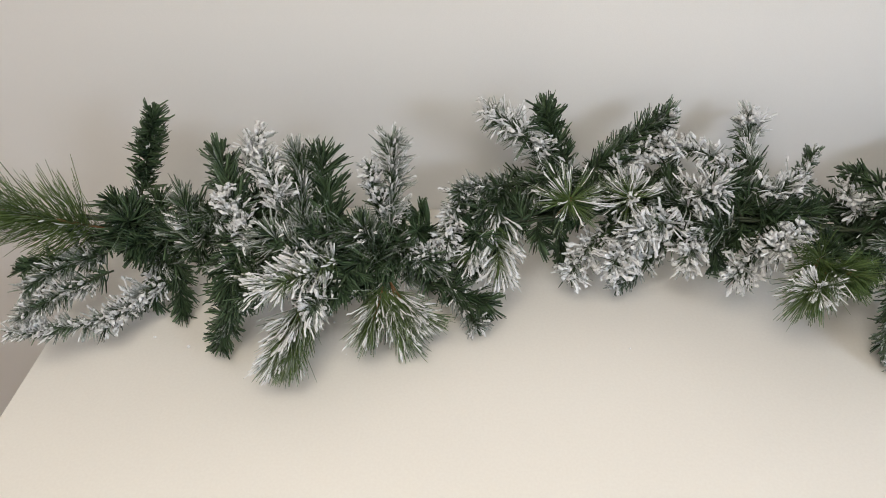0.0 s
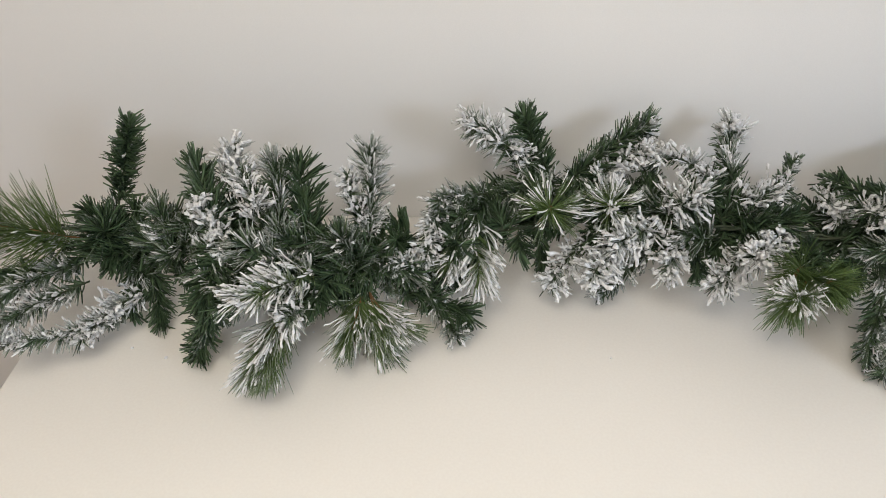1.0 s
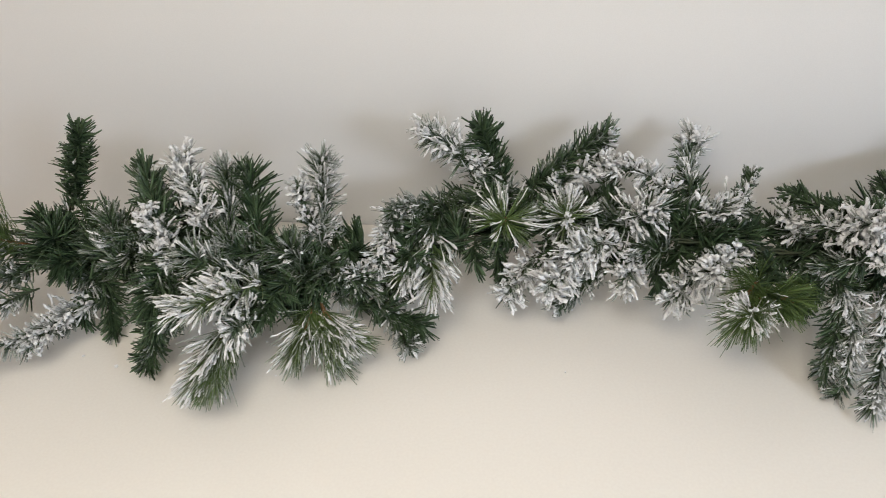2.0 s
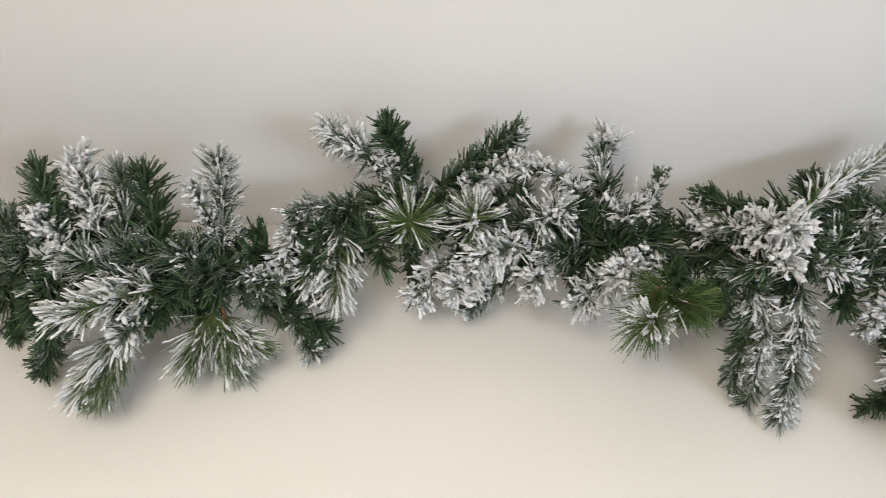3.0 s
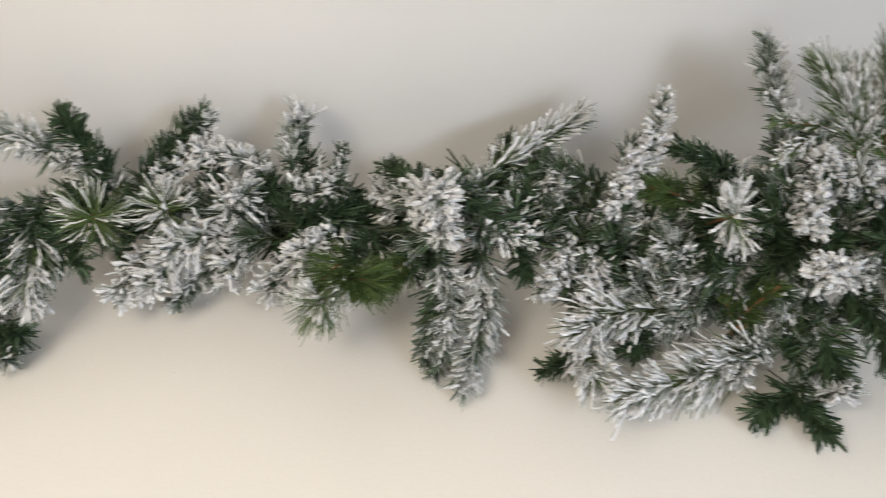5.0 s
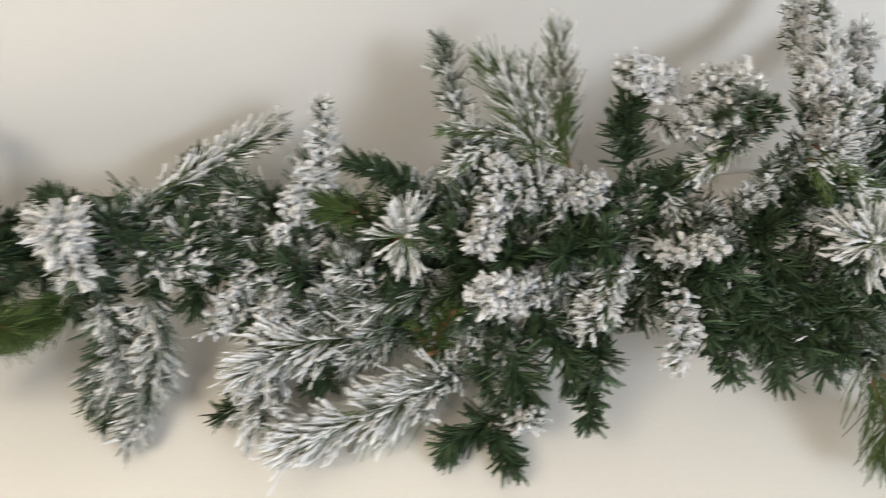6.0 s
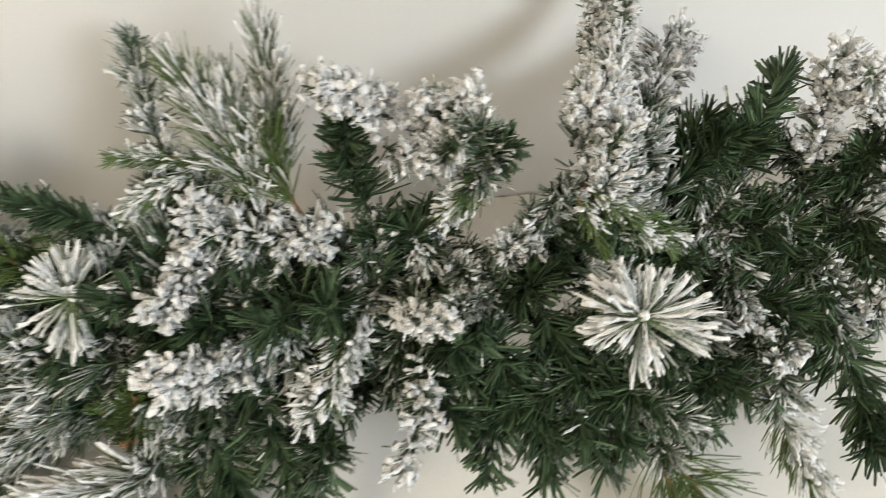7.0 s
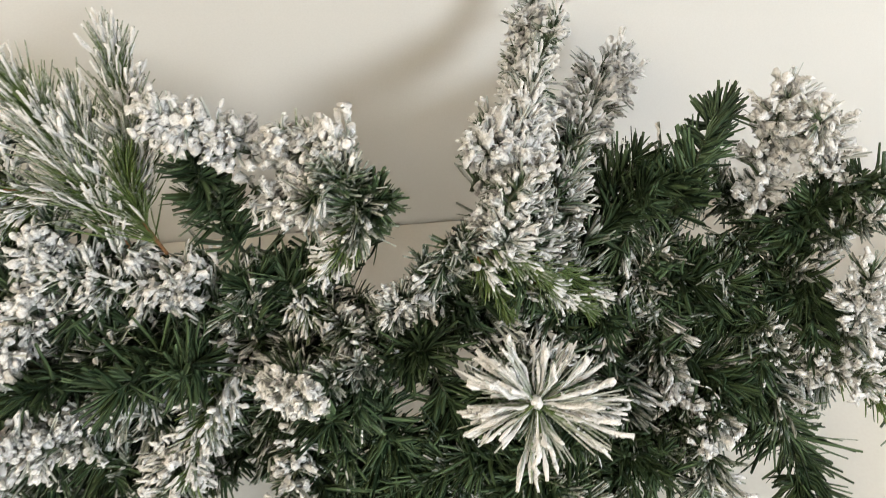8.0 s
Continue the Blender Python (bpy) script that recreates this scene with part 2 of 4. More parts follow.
    patch = np.array([noise.noise(Vector(p) * 26) + 0.6 * noise.noise(Vector(p) * 70) for p in path[:, 2]])
    dusty = (0.08 if kind == "m" else 0) + flock * (0.6 + 0.45 * face) + 0.25 * patch + rng.normal(0, 0.06, count)
    dust = np.clip(dusty[:, None] + 0.6 * s[None, :] - 0.32, 0, 1) * min(1, 0.3 + flock * 4) * (0.75 if pine else 1)
    needles = quads_object("sprig", v, q, PINE if pine else FIR, garland, LABELS[kind], np.repeat(dust, 3, axis=1))
    # wire stem
    su = np.linspace(0, 0.97 if kind not in "qs" else 1.0, 9)
    sp, sd = spine(a, m, b, su)
    x = unit(np.cross(sd.mean(0), [0.3, 0.2, 0.9]))[None, :]
    v, q = tubes(sp[None], np.linspace(0.0016, 0.0008 if kind not in "qs" else 0.0030, 9)[None, :], x, unit(np.cross(sd.mean(0), x[0]))[None, :], 1.0, 6)
    quads_object("stem", v, q, TWIG if kind in "pqs" else STEM, needles)
    if flock < 0.08:
        return
    # whole locks caked into thick white fingers, single needles with a thin coat
    cake = flock * (0.95 + 0.45 * face) + 0.4 * patch + rng.normal(0, 0.12, locks)[lock]
    first = np.unique(lock, return_index=True)[1]
    fat = first[cake[first] + rng.normal(0, 0.05, len(first)) > {"p": 0.68, "q": 0.5}.get(kind, 0.6)]
    coat = np.where((cake + rng.normal(0, 0.12, count) > (0.66 if kind in "pq" else 0.56)) & (rng.uniform(0, 1, count) < 0.35))[0]
    pieces = []
    if len(fat):
        k = len(fat)
        begin = rng.uniform(0.38, 0.78, k) if not pine else rng.uniform(0.08, 0.3 if kind == "s" else 0.5, k)
        stop = rng.uniform(0.95, 1.1, k)
        c = along(fat, begin[:, None] + (stop - begin)[:, None] * np.array([0, 0.2, 0.45, 0.68, 0.85, 0.96, 1.0])[None, :])
        c[:, 1:-1] += rng.normal(0, 0.0009, (k, 5, 3)) + 0.0006 * SPRAY
        shape = np.array([0.3, 0.65, 0.85, 1.08, 1.15, 0.72, 0.02]) if not pine else np.array([0.3, 0.42, 0.55, 0.75, 1.0, 0.75, 0.02])
        rad = FINGER[kind] * (0.55 + 0.5 * flock) * shape[None, :] * rng.uniform(0.5, 1.35, (k, 1)) * rng.uniform(0.75, 1.25, (k, 7))
        pieces.append(tubes(c, rad, n1[fat], n2[fat], 0.95, 6 if a[0] > 0.75 else 5, 0.3))
        # crumbs of flock that roughen the fingers
        where = np.repeat(np.arange(k), rng.poisson({"f": 3.2, "s": 9.0, "q": 0.5}.get(kind, 2.2) * flock, k))
        lump = fat[where]
        k = len(lump)
        axis = unit(rng.normal(size=(k, 3)) + 0.5 * SPRAY)
        n3 = unit(np.cross(axis, rng.normal(size=(k, 3))))
        big = FINGER[kind] * rng.uniform(0.3, 0.7, (k, 1))
        share = begin[where] + (stop - begin)[where] * rng.uniform(0.1, 1.0, k) ** 0.7
        mid = along(lump, share[:, None]) + (0.55 * rad[where, 3])[:, None, None] * axis[:, None, :]
        c = mid + (big * np.array([-0.5, 0.35, 0.95])[None, :])[..., None] * axis[:, None, :]
        pieces.append(tubes(c, big * np.array([0.9, 1.1, 0.01])[None, :], n3, np.cross(axis, n3), 0.85, 5, 0.2))
        if flock > 0.55 and not pine:     # thick clods where several fingers have grown together
            lump = rng.choice(fat, int(0.4 * len(fat) * flock) + 1)
            k = len(lump)
            axis = unit(d0[lump] + rng.normal(0, 0.5, (k, 3)))
            n3 = unit(np.cross(axis, rng.normal(size=(k, 3))))
            big = FINGER[kind] * rng.uniform(1.0, 1.9, (k, 1)) * flock
            c = along(lump, rng.uniform(0.55, 0.95, (k, 1))) + (big * np.array([-1.5, -1.0, -0.2, 0.6, 1.15, 1.3])[None, :])[..., None] * axis[:, None, :]
            pieces.append(tubes(c, big * np.array([0.01, 0.7, 1.05, 1.0, 0.55, 0.01])[None, :], n3, np.cross(axis, n3), 0.85, 6, 0.32))
    if kind == "s" and flock > 0.6:     # flock in the heart of the star
        end = np.array(b)[None, :]
        axis = unit(np.array(b) - np.array(m))[None, :]
        n3 = unit(np.cross(axis, [[0.3, 0.9, 0.1]]))
        c = end[:, None, :] + (0.005 * np.array([-1.2, -0.6, 0.1, 0.8, 1.2]))[None, :, None] * axis[:, None, :]
        pieces.append(tubes(c, 0.0036 * np.array([[0.5, 1.0, 1.1, 0.75, 0.02]]), n3, np.cross(axis, n3), 1.0, 10, 0.3))
    if len(coat):
        k = len(coat)
        begin = rng.uniform(0.45, 0.85, k)
        c = along(coat, begin[:, None] + (rng.uniform(0.96, 1.05, k) - begin)[:, None] * np.array([0, 0.55, 1.0])[None, :])
        rad = (0.0009 + 0.0007 * flock) * np.array([0.5, 1.1, 0.6])[None, :] * rng.uniform(0.7, 1.3, (k, 3))
        pieces.append(tubes(c + 0.0004 * SPRAY, rad, n1[coat], n2[coat], 0.9, 4, 0.3))
    if pieces:
        v, q = joined(pieces)
        tagged(quads_object("snow", v, q, FLOCK, needles, "clumpy white flock"), kind="stuff")


CORE = [(-0.52, 0.76, 0.885), (-0.22, 0.745, 0.885), (0.05, 0.76, 0.87), (0.35, 0.83, 0.88), (0.65, 0.775, 0.89), (0.95, 0.725, 0.895),
        (1.3, 0.68, 0.925), (1.62, 0.66, 0.935), (2.0, 0.65, 0.92), (2.3, 0.66, 0.90)]


def core_at(x):
    c = np.array(CORE)
    return np.array([x] + [np.interp(x, c[:, 0], c[:, i]) for i in (1, 2)])


xs = np.linspace(-0.52, 2.3, 160)
line = np.array([core_at(x) for x in xs])
line[:, 1:] += np.stack([0.006 * np.sin(xs * 9), 0.006 * np.cos(xs * 11)], -1)
for phase in (0.0, math.pi):
    strand = line + 0.003 * np.stack([0 * xs, np.cos(xs * 260 + phase), np.sin(xs * 260 + phase)], -1)
    v, q = tubes(strand[None], np.full((1, len(xs)), 0.0022), np.array([[0, 1.0, 0]]), np.array([[0, 0, 1.0]]), 1.0, 6)
    quads_object("core_wire", v, q, STEM, garland, "twisted green core wire")

sprig("g", (-0.421, 0.805, 0.906), (-0.388, 0.809, 0.986), (-0.352, 0.800, 1.065), 0.030, 0.10)
sprig("q", (-0.450, 0.731, 0.894), (-0.507, 0.675, 0.959), (-0.580, 0.641, 1.004), 0.070, 0.25)
sprig("g", (-0.458, 0.692, 0.875), (-0.495, 0.653, 0.895), (-0.535, 0.619, 0.904), 0.024, 0.05)
sprig("m", (-0.441, 0.694, 0.875), (-0.478, 0.635, 0.896), (-0.508, 0.580, 0.902), 0.026, 0.35)
sprig("m", (-0.431, 0.677, 0.855), (-0.474, 0.608, 0.871), (-0.509, 0.548, 0.878), 0.028, 0.40)
sprig("m", (-0.389, 0.683, 0.790), (-0.454, 0.587, 0.829), (-0.530, 0.536, 0.861), 0.023, 0.50)
sprig("f", (-0.363, 0.703, 0.810), (-0.400, 0.657, 0.815), (-0.425, 0.587, 0.812), 0.033, 0.70)
sprig("g", (-0.345, 0.710, 0.851), (-0.349, 0.702, 0.798), (-0.343, 0.675, 0.762), 0.029, 0.05)
sprig("g", (-0.413, 0.735, 0.887), (-0.402, 0.717, 0.913), (-0.396, 0.706, 0.933), 0.056, 0.15)
sprig("g", (-0.365, 0.733, 0.878), (-0.414, 0.755, 0.894), (-0.444, 0.749, 0.936), 0.039, 0.10)
sprig("m", (-0.293, 0.698, 0.898), (-0.304, 0.714, 0.929), (-0.324, 0.749, 0.950), 0.038, 0.20)
sprig("m", (-0.280, 0.684, 0.899), (-0.316, 0.697, 0.909), (-0.358, 0.728, 0.911), 0.038, 0.15)
sprig("g", (-0.349, 0.723, 0.887), (-0.375, 0.701, 0.893), (-0.395, 0.671, 0.906), 0.037, 0.10)
sprig("g", (-0.217, 0.699, 0.932), (-0.234, 0.725, 0.985), (-0.264, 0.784, 1.009), 0.036, 0.15)
sprig("f", (-0.214, 0.736, 0.977), (-0.210, 0.783, 0.996), (-0.205, 0.798, 1.021), 0.037, 0.85)
sprig("f", (-0.152, 0.702, 0.942), (-0.169, 0.731, 0.982), (-0.189, 0.763, 1.009), 0.038, 0.66)
sprig("f", (-0.182, 0.663, 0.930), (-0.223, 0.691, 0.954), (-0.232, 0.700, 0.998), 0.027, 0.85)
sprig("m", (-0.130, 0.685, 0.924), (-0.134, 0.753, 0.967), (-0.148, 0.787, 1.009), 0.039, 0.35)
sprig("g", (-0.085, 0.697, 0.905), (-0.097, 0.752, 0.958), (-0.110, 0.775, 1.007), 0.041, 0.10)
sprig("m", (-0.119, 0.662, 0.912), (-0.146, 0.655, 0.938), (-0.174, 0.662, 0.952), 0.037, 0.35)
sprig("m", (-0.070, 0.704, 0.899), (-0.105, 0.690, 0.932), (-0.134, 0.684, 0.951), 0.035, 0.25)
sprig("g", (-0.213, 0.680, 0.926), (-0.216, 0.612, 0.899), (-0.259, 0.637, 0.792), 0.035, 0.05)
sprig("g", (-0.198, 0.600, 0.889), (-0.240, 0.617, 0.813), (-0.255, 0.594, 0.781), 0.028, 0.20)
sprig("h", (-0.073, 0.672, 0.894), (-0.113, 0.603, 0.922), (-0.158, 0.561, 0.938), 0.040, 0.74)
sprig("f", (-0.087, 0.648, 0.881), (-0.092, 0.610, 0.878), (-0.103, 0.579, 0.874), 0.037, 0.55)
sprig("p", (-0.118, 0.622, 0.859), (-0.133, 0.575, 0.843), (-0.150, 0.538, 0.824), 0.049, 0.66)
sprig("p", (-0.115, 0.624, 0.858), (-0.123, 0.574, 0.839), (-0.127, 0.544, 0.825), 0.049, 0.45)
sprig("p", (-0.012, 0.684, 0.840), (-0.001, 0.650, 0.819), (0.019, 0.625, 0.792), 0.053, 0.50)
sprig("p", (-0.003, 0.684, 0.840), (0.025, 0.653, 0.823), (0.051, 0.637, 0.817), 0.047, 0.52)
sprig("m", (-0.006, 0.724, 0.873), (-0.040, 0.709, 0.907), (-0.073, 0.697, 0.932), 0.041, 0.15)
sprig("m", (-0.012, 0.698, 0.862), (-0.025, 0.697, 0.907), (-0.039, 0.697, 0.938), 0.035, 0.20)
sprig("m", (-0.007, 0.743, 0.891), (-0.001, 0.774, 0.965), (-0.000, 0.788, 1.035), 0.036, 0.45)
sprig("f", (-0.012, 0.759, 0.912), (-0.029, 0.762, 0.952), (-0.032, 0.775, 0.999), 0.026, 0.65)
sprig("g", (0.019, 0.728, 0.860), (-0.018, 0.691, 0.879), (-0.054, 0.658, 0.896), 0.041, 0.15)
sprig("g", (-0.006, 0.730, 0.879), (0.038, 0.718, 0.863), (0.077, 0.706, 0.845), 0.036, 0.25)
sprig("g", (-0.046, 0.714, 0.892), (-0.063, 0.650, 0.880), (-0.074, 0.619, 0.875), 0.035, 0.10)
sprig("g", (0.054, 0.711, 0.817), (0.107, 0.698, 0.807), (0.147, 0.681, 0.801), 0.037, 0.15)
sprig("m", (0.089, 0.708, 0.796), (0.116, 0.678, 0.784), (0.130, 0.655, 0.777), 0.030, 0.45)
sprig("f", (0.111, 0.817, 0.915), (0.087, 0.769, 0.896), (0.081, 0.722, 0.861), 0.030, 0.65)
sprig("f", (0.088, 0.735, 0.826), (0.063, 0.726, 0.857), (0.039, 0.711, 0.874), 0.028, 0.60)
sprig("m", (0.174, 0.841, 0.910), (0.129, 0.812, 0.929), (0.087, 0.781, 0.935), 0.027, 0.40)
sprig("h", (0.156, 0.822, 0.901), (0.157, 0.763, 0.868), (0.163, 0.711, 0.844), 0.049, 0.90)
sprig("h", (0.156, 0.815, 0.884), (0.131, 0.760, 0.870), (0.115, 0.720, 0.858), 0.037, 0.75)
sprig("g", (0.174, 0.837, 0.901), (0.147, 0.805, 0.903), (0.118, 0.769, 0.896), 0.036, 0.20)
sprig("f", (0.240, 0.876, 0.937), (0.188, 0.863, 0.999), (0.132, 0.865, 1.036), 0.037, 0.65)
sprig("g", (0.273, 0.874, 0.922), (0.242, 0.879, 0.982), (0.224, 0.883, 1.032), 0.033, 0.02)
sprig("g", (0.264, 0.872, 0.923), (0.227, 0.846, 0.919), (0.196, 0.820, 0.914), 0.038, 0.20)
sprig("s", (0.251, 0.818, 0.872), (0.261, 0.796, 0.906), (0.267, 0.781, 0.932), 0.064, 0.45)
sprig("g", (0.300, 0.869, 0.915), (0.358, 0.887, 0.968), (0.423, 0.899, 1.013), 0.033, 0.20)
sprig("f", (0.406, 0.901, 0.975), (0.414, 0.900, 0.993), (0.424, 0.903, 1.008), 0.020, 0.85)
sprig("f", (0.345, 0.869, 0.916), (0.376, 0.872, 0.955), (0.430, 0.860, 0.984), 0.028, 0.75)
sprig("f", (0.513, 0.833, 0.944), (0.472, 0.848, 0.972), (0.419, 0.855, 0.971), 0.033, 0.65)
sprig("m", (0.541, 0.836, 0.950), (0.542, 0.885, 0.970), (0.551, 0.922, 0.992), 0.027, 0.35)
sprig("f", (0.551, 0.912, 0.962), (0.552, 0.918, 0.982), (0.554, 0.921, 1.000), 0.031, 0.90)
sprig("s", (0.363, 0.821, 0.873), (0.360, 0.811, 0.903), (0.359, 0.805, 0.924), 0.056, 0.70)
sprig("f", (0.439, 0.818, 0.888), (0.462, 0.796, 0.932), (0.488, 0.785, 0.956), 0.041, 0.68)
sprig("f", (0.356, 0.815, 0.854), (0.301, 0.779, 0.836), (0.270, 0.736, 0.808), 0.035, 0.75)
sprig("f", (0.388, 0.804, 0.864), (0.355, 0.762, 0.852), (0.331, 0.723, 0.839), 0.038, 0.90)
sprig("f", (0.450, 0.799, 0.881), (0.399, 0.778, 0.885), (0.359, 0.753, 0.877), 0.038, 0.80)
sprig("m", (0.425, 0.791, 0.841), (0.382, 0.764, 0.810), (0.347, 0.739, 0.787), 0.024, 0.60)
sprig("f", (0.476, 0.793, 0.875), (0.456, 0.758, 0.858), (0.443, 0.731, 0.841), 0.035, 0.80)
sprig("f", (0.577, 0.762, 0.881), (0.536, 0.728, 0.864), (0.509, 0.704, 0.851), 0.042, 0.75)
sprig("f", (0.618, 0.788, 0.894), (0.582, 0.734, 0.898), (0.556, 0.714, 0.899), 0.035, 0.85)
sprig("m", (0.463, 0.812, 0.893), (0.437, 0.815, 0.902), (0.411, 0.824, 0.905), 0.039, 0.30)
sprig("m", (0.520, 0.780, 0.876), (0.491, 0.773, 0.886), (0.465, 0.772, 0.892), 0.041, 0.35)
sprig("f", (0.558, 0.806, 0.922), (0.585, 0.805, 0.944), (0.615, 0.809, 0.958), 0.033, 0.65)
sprig("g", (0.601, 0.816, 0.926), (0.614, 0.824, 0.962), (0.622, 0.831, 0.990), 0.019, 0.25)
sprig("g", (0.551, 0.791, 0.901), (0.578, 0.778, 0.912), (0.615, 0.779, 0.912), 0.042, 0.15)
sprig("q", (0.633, 0.688, 0.892), (0.604, 0.654, 0.890), (0.593, 0.648, 0.868), 0.053, 0.36)
sprig("q", (0.622, 0.683, 0.885), (0.640, 0.674, 0.893), (0.663, 0.669, 0.888), 0.045, 0.00)
sprig("q", (0.632, 0.718, 0.887), (0.612, 0.690, 0.899), (0.598, 0.667, 0.898), 0.045, 0.10)
sprig("f", (0.710, 0.781, 0.906), (0.690, 0.791, 0.923), (0.668, 0.797, 0.945), 0.038, 0.75)
sprig("f", (0.742, 0.740, 0.942), (0.722, 0.754, 0.949), (0.704, 0.764, 0.955), 0.037, 0.65)
sprig("f", (0.735, 0.740, 0.942), (0.745, 0.712, 0.994), (0.757, 0.675, 1.011), 0.038, 0.92)
sprig("f", (0.754, 0.713, 0.966), (0.755, 0.684, 0.967), (0.758, 0.668, 0.958), 0.029, 0.92)
sprig("h", (0.809, 0.791, 0.956), (0.888, 0.872, 0.952), (0.958, 0.912, 0.968), 0.036, 0.74, 1.3)
sprig("g", (0.820, 0.796, 0.947), (0.847, 0.878, 0.925), (0.851, 0.894, 0.944), 0.027, 0.15)
sprig("g", (0.760, 0.744, 0.968), (0.712, 0.799, 0.957), (0.678, 0.827, 0.955), 0.029, 0.10)
sprig("m", (0.767, 0.712, 0.938), (0.736, 0.718, 0.916), (0.710, 0.728, 0.901), 0.030, 0.35)
sprig("m", (0.739, 0.725, 0.884), (0.759, 0.675, 0.837), (0.732, 0.598, 0.764), 0.028, 0.50)
sprig("g", (0.744, 0.722, 0.876), (0.737, 0.675, 0.825), (0.719, 0.627, 0.774), 0.028, 0.30)
sprig("m", (0.805, 0.714, 0.896), (0.803, 0.662, 0.819), (0.769, 0.573, 0.775), 0.035, 0.55)
sprig("f", (0.807, 0.717, 0.924), (0.838, 0.720, 0.918), (0.871, 0.716, 0.912), 0.029, 0.60)
sprig("g", (0.896, 0.774, 0.917), (0.893, 0.804, 0.932), (0.893, 0.836, 0.937), 0.043, 0.05)
sprig("g", (0.969, 0.789, 0.936), (0.933, 0.801, 0.946), (0.903, 0.823, 0.943), 0.040, 0.30)
sprig("f", (0.930, 0.746, 0.891), (0.909, 0.701, 0.875), (0.874, 0.660, 0.857), 0.025, 0.75)
sprig("f", (0.959, 0.728, 0.885), (0.952, 0.685, 0.866), (0.941, 0.648, 0.854), 0.023, 0.75)
sprig("f", (1.001, 0.767, 0.954), (1.032, 0.782, 1.012), (1.036, 0.789, 1.080), 0.026, 0.75)
sprig("f", (1.008, 0.797, 0.994), (0.997, 0.753, 0.975), (0.965, 0.724, 0.947), 0.020, 0.80)
sprig("f", (1.015, 0.763, 0.956), (0.991, 0.733, 0.950), (0.958, 0.725, 0.942), 0.019, 0.70)
sprig("g", (0.986, 0.739, 0.893), (0.958, 0.760, 0.917), (0.938, 0.788, 0.925), 0.030, 0.10)
sprig("q", (1.104, 0.738, 0.921), (1.067, 0.745, 0.947), (1.024, 0.746, 0.964), 0.036, 0.15)
sprig("s", (1.097, 0.721, 0.917), (1.110, 0.700, 0.944), (1.120, 0.685, 0.960), 0.052, 0.95)
sprig("h", (1.059, 0.657, 0.825), (0.977, 0.642, 0.841), (0.922, 0.604, 0.843), 0.048, 0.92, 1.4)
sprig("h", (0.954, 0.644, 0.813), (0.938, 0.596, 0.818), (0.942, 0.552, 0.818), 0.044, 0.92, 1.4)
sprig("h", (1.164, 0.607, 0.800), (1.076, 0.574, 0.794), (0.967, 0.528, 0.813), 0.050, 0.88, 1.4)
sprig("m", (1.170, 0.619, 0.807), (1.135, 0.589, 0.803), (1.116, 0.559, 0.799), 0.026, 0.50)
sprig("g", (0.930, 0.617, 0.791), (0.904, 0.600, 0.794), (0.878, 0.594, 0.787), 0.026, 0.03)
sprig("m", (1.039, 0.682, 0.839), (1.010, 0.678, 0.857), (0.981, 0.677, 0.871), 0.035, 0.30)
sprig("m", (1.105, 0.681, 0.854), (1.068, 0.687, 0.893), (1.033, 0.694, 0.924), 0.030, 0.50)
sprig("m", (1.095, 0.647, 0.811), (1.066, 0.661, 0.847), (1.045, 0.672, 0.875), 0.031, 0.30)
sprig("g", (0.998, 0.710, 0.867), (0.984, 0.712, 0.898), (0.970, 0.714, 0.917), 0.031, 0.20)
sprig("q", (1.134, 0.636, 0.802), (1.125, 0.641, 0.830), (1.114, 0.646, 0.853), 0.016, 0.10)
sprig("g", (1.202, 0.559, 0.776), (1.167, 0.542, 0.775), (1.133, 0.526, 0.773), 0.031, 0.08)
sprig("g", (1.183, 0.569, 0.777), (1.201, 0.526, 0.775), (1.206, 0.493, 0.771), 0.029, 0.05)
sprig("f", (1.206, 0.540, 0.767), (1.227, 0.533, 0.797), (1.248, 0.525, 0.818), 0.020, 0.65)
sprig("g", (1.309, 0.589, 0.838), (1.302, 0.545, 0.829), (1.298, 0.505, 0.817), 0.023, 0.10)
sprig("g", (1.219, 0.612, 0.853), (1.230, 0.583, 0.822), (1.234, 0.551, 0.806), 0.037, 0.05)
sprig("f", (1.366, 0.726, 0.966), (1.291, 0.717, 0.976), (1.231, 0.720, 0.992), 0.028, 0.65)
sprig("f", (1.233, 0.730, 0.971), (1.209, 0.685, 0.965), (1.190, 0.641, 0.966), 0.025, 0.92)
sprig("m", (1.203, 0.786, 1.011), (1.187, 0.833, 1.057), (1.180, 0.876, 1.101), 0.026, 0.52)
sprig("p", (1.290, 0.740, 0.984), (1.259, 0.770, 1.049), (1.234, 0.802, 1.090), 0.045, 0.55)
sprig("p", (1.297, 0.751, 1.001), (1.303, 0.778, 1.064), (1.302, 0.800, 1.126), 0.037, 0.70)
sprig("p", (1.316, 0.736, 0.985), (1.302, 0.744, 1.030), (1.304, 0.749, 1.059), 0.033, 0.30)
sprig("p", (1.242, 0.770, 1.026), (1.204, 0.761, 1.040), (1.174, 0.756, 1.047), 0.019, 0.65)
sprig("p", (1.239, 0.769, 1.023), (1.203, 0.748, 1.020), (1.172, 0.728, 1.008), 0.019, 0.65)
sprig("f", (1.277, 0.649, 0.899), (1.221, 0.602, 0.932), (1.185, 0.610, 0.946), 0.025, 0.88)
sprig("f", (1.376, 0.680, 0.926), (1.340, 0.639, 0.912), (1.307, 0.573, 0.892), 0.034, 0.65)
sprig("g", (1.330, 0.714, 0.920), (1.297, 0.704, 0.922), (1.260, 0.681, 0.932), 0.038, 0.05)
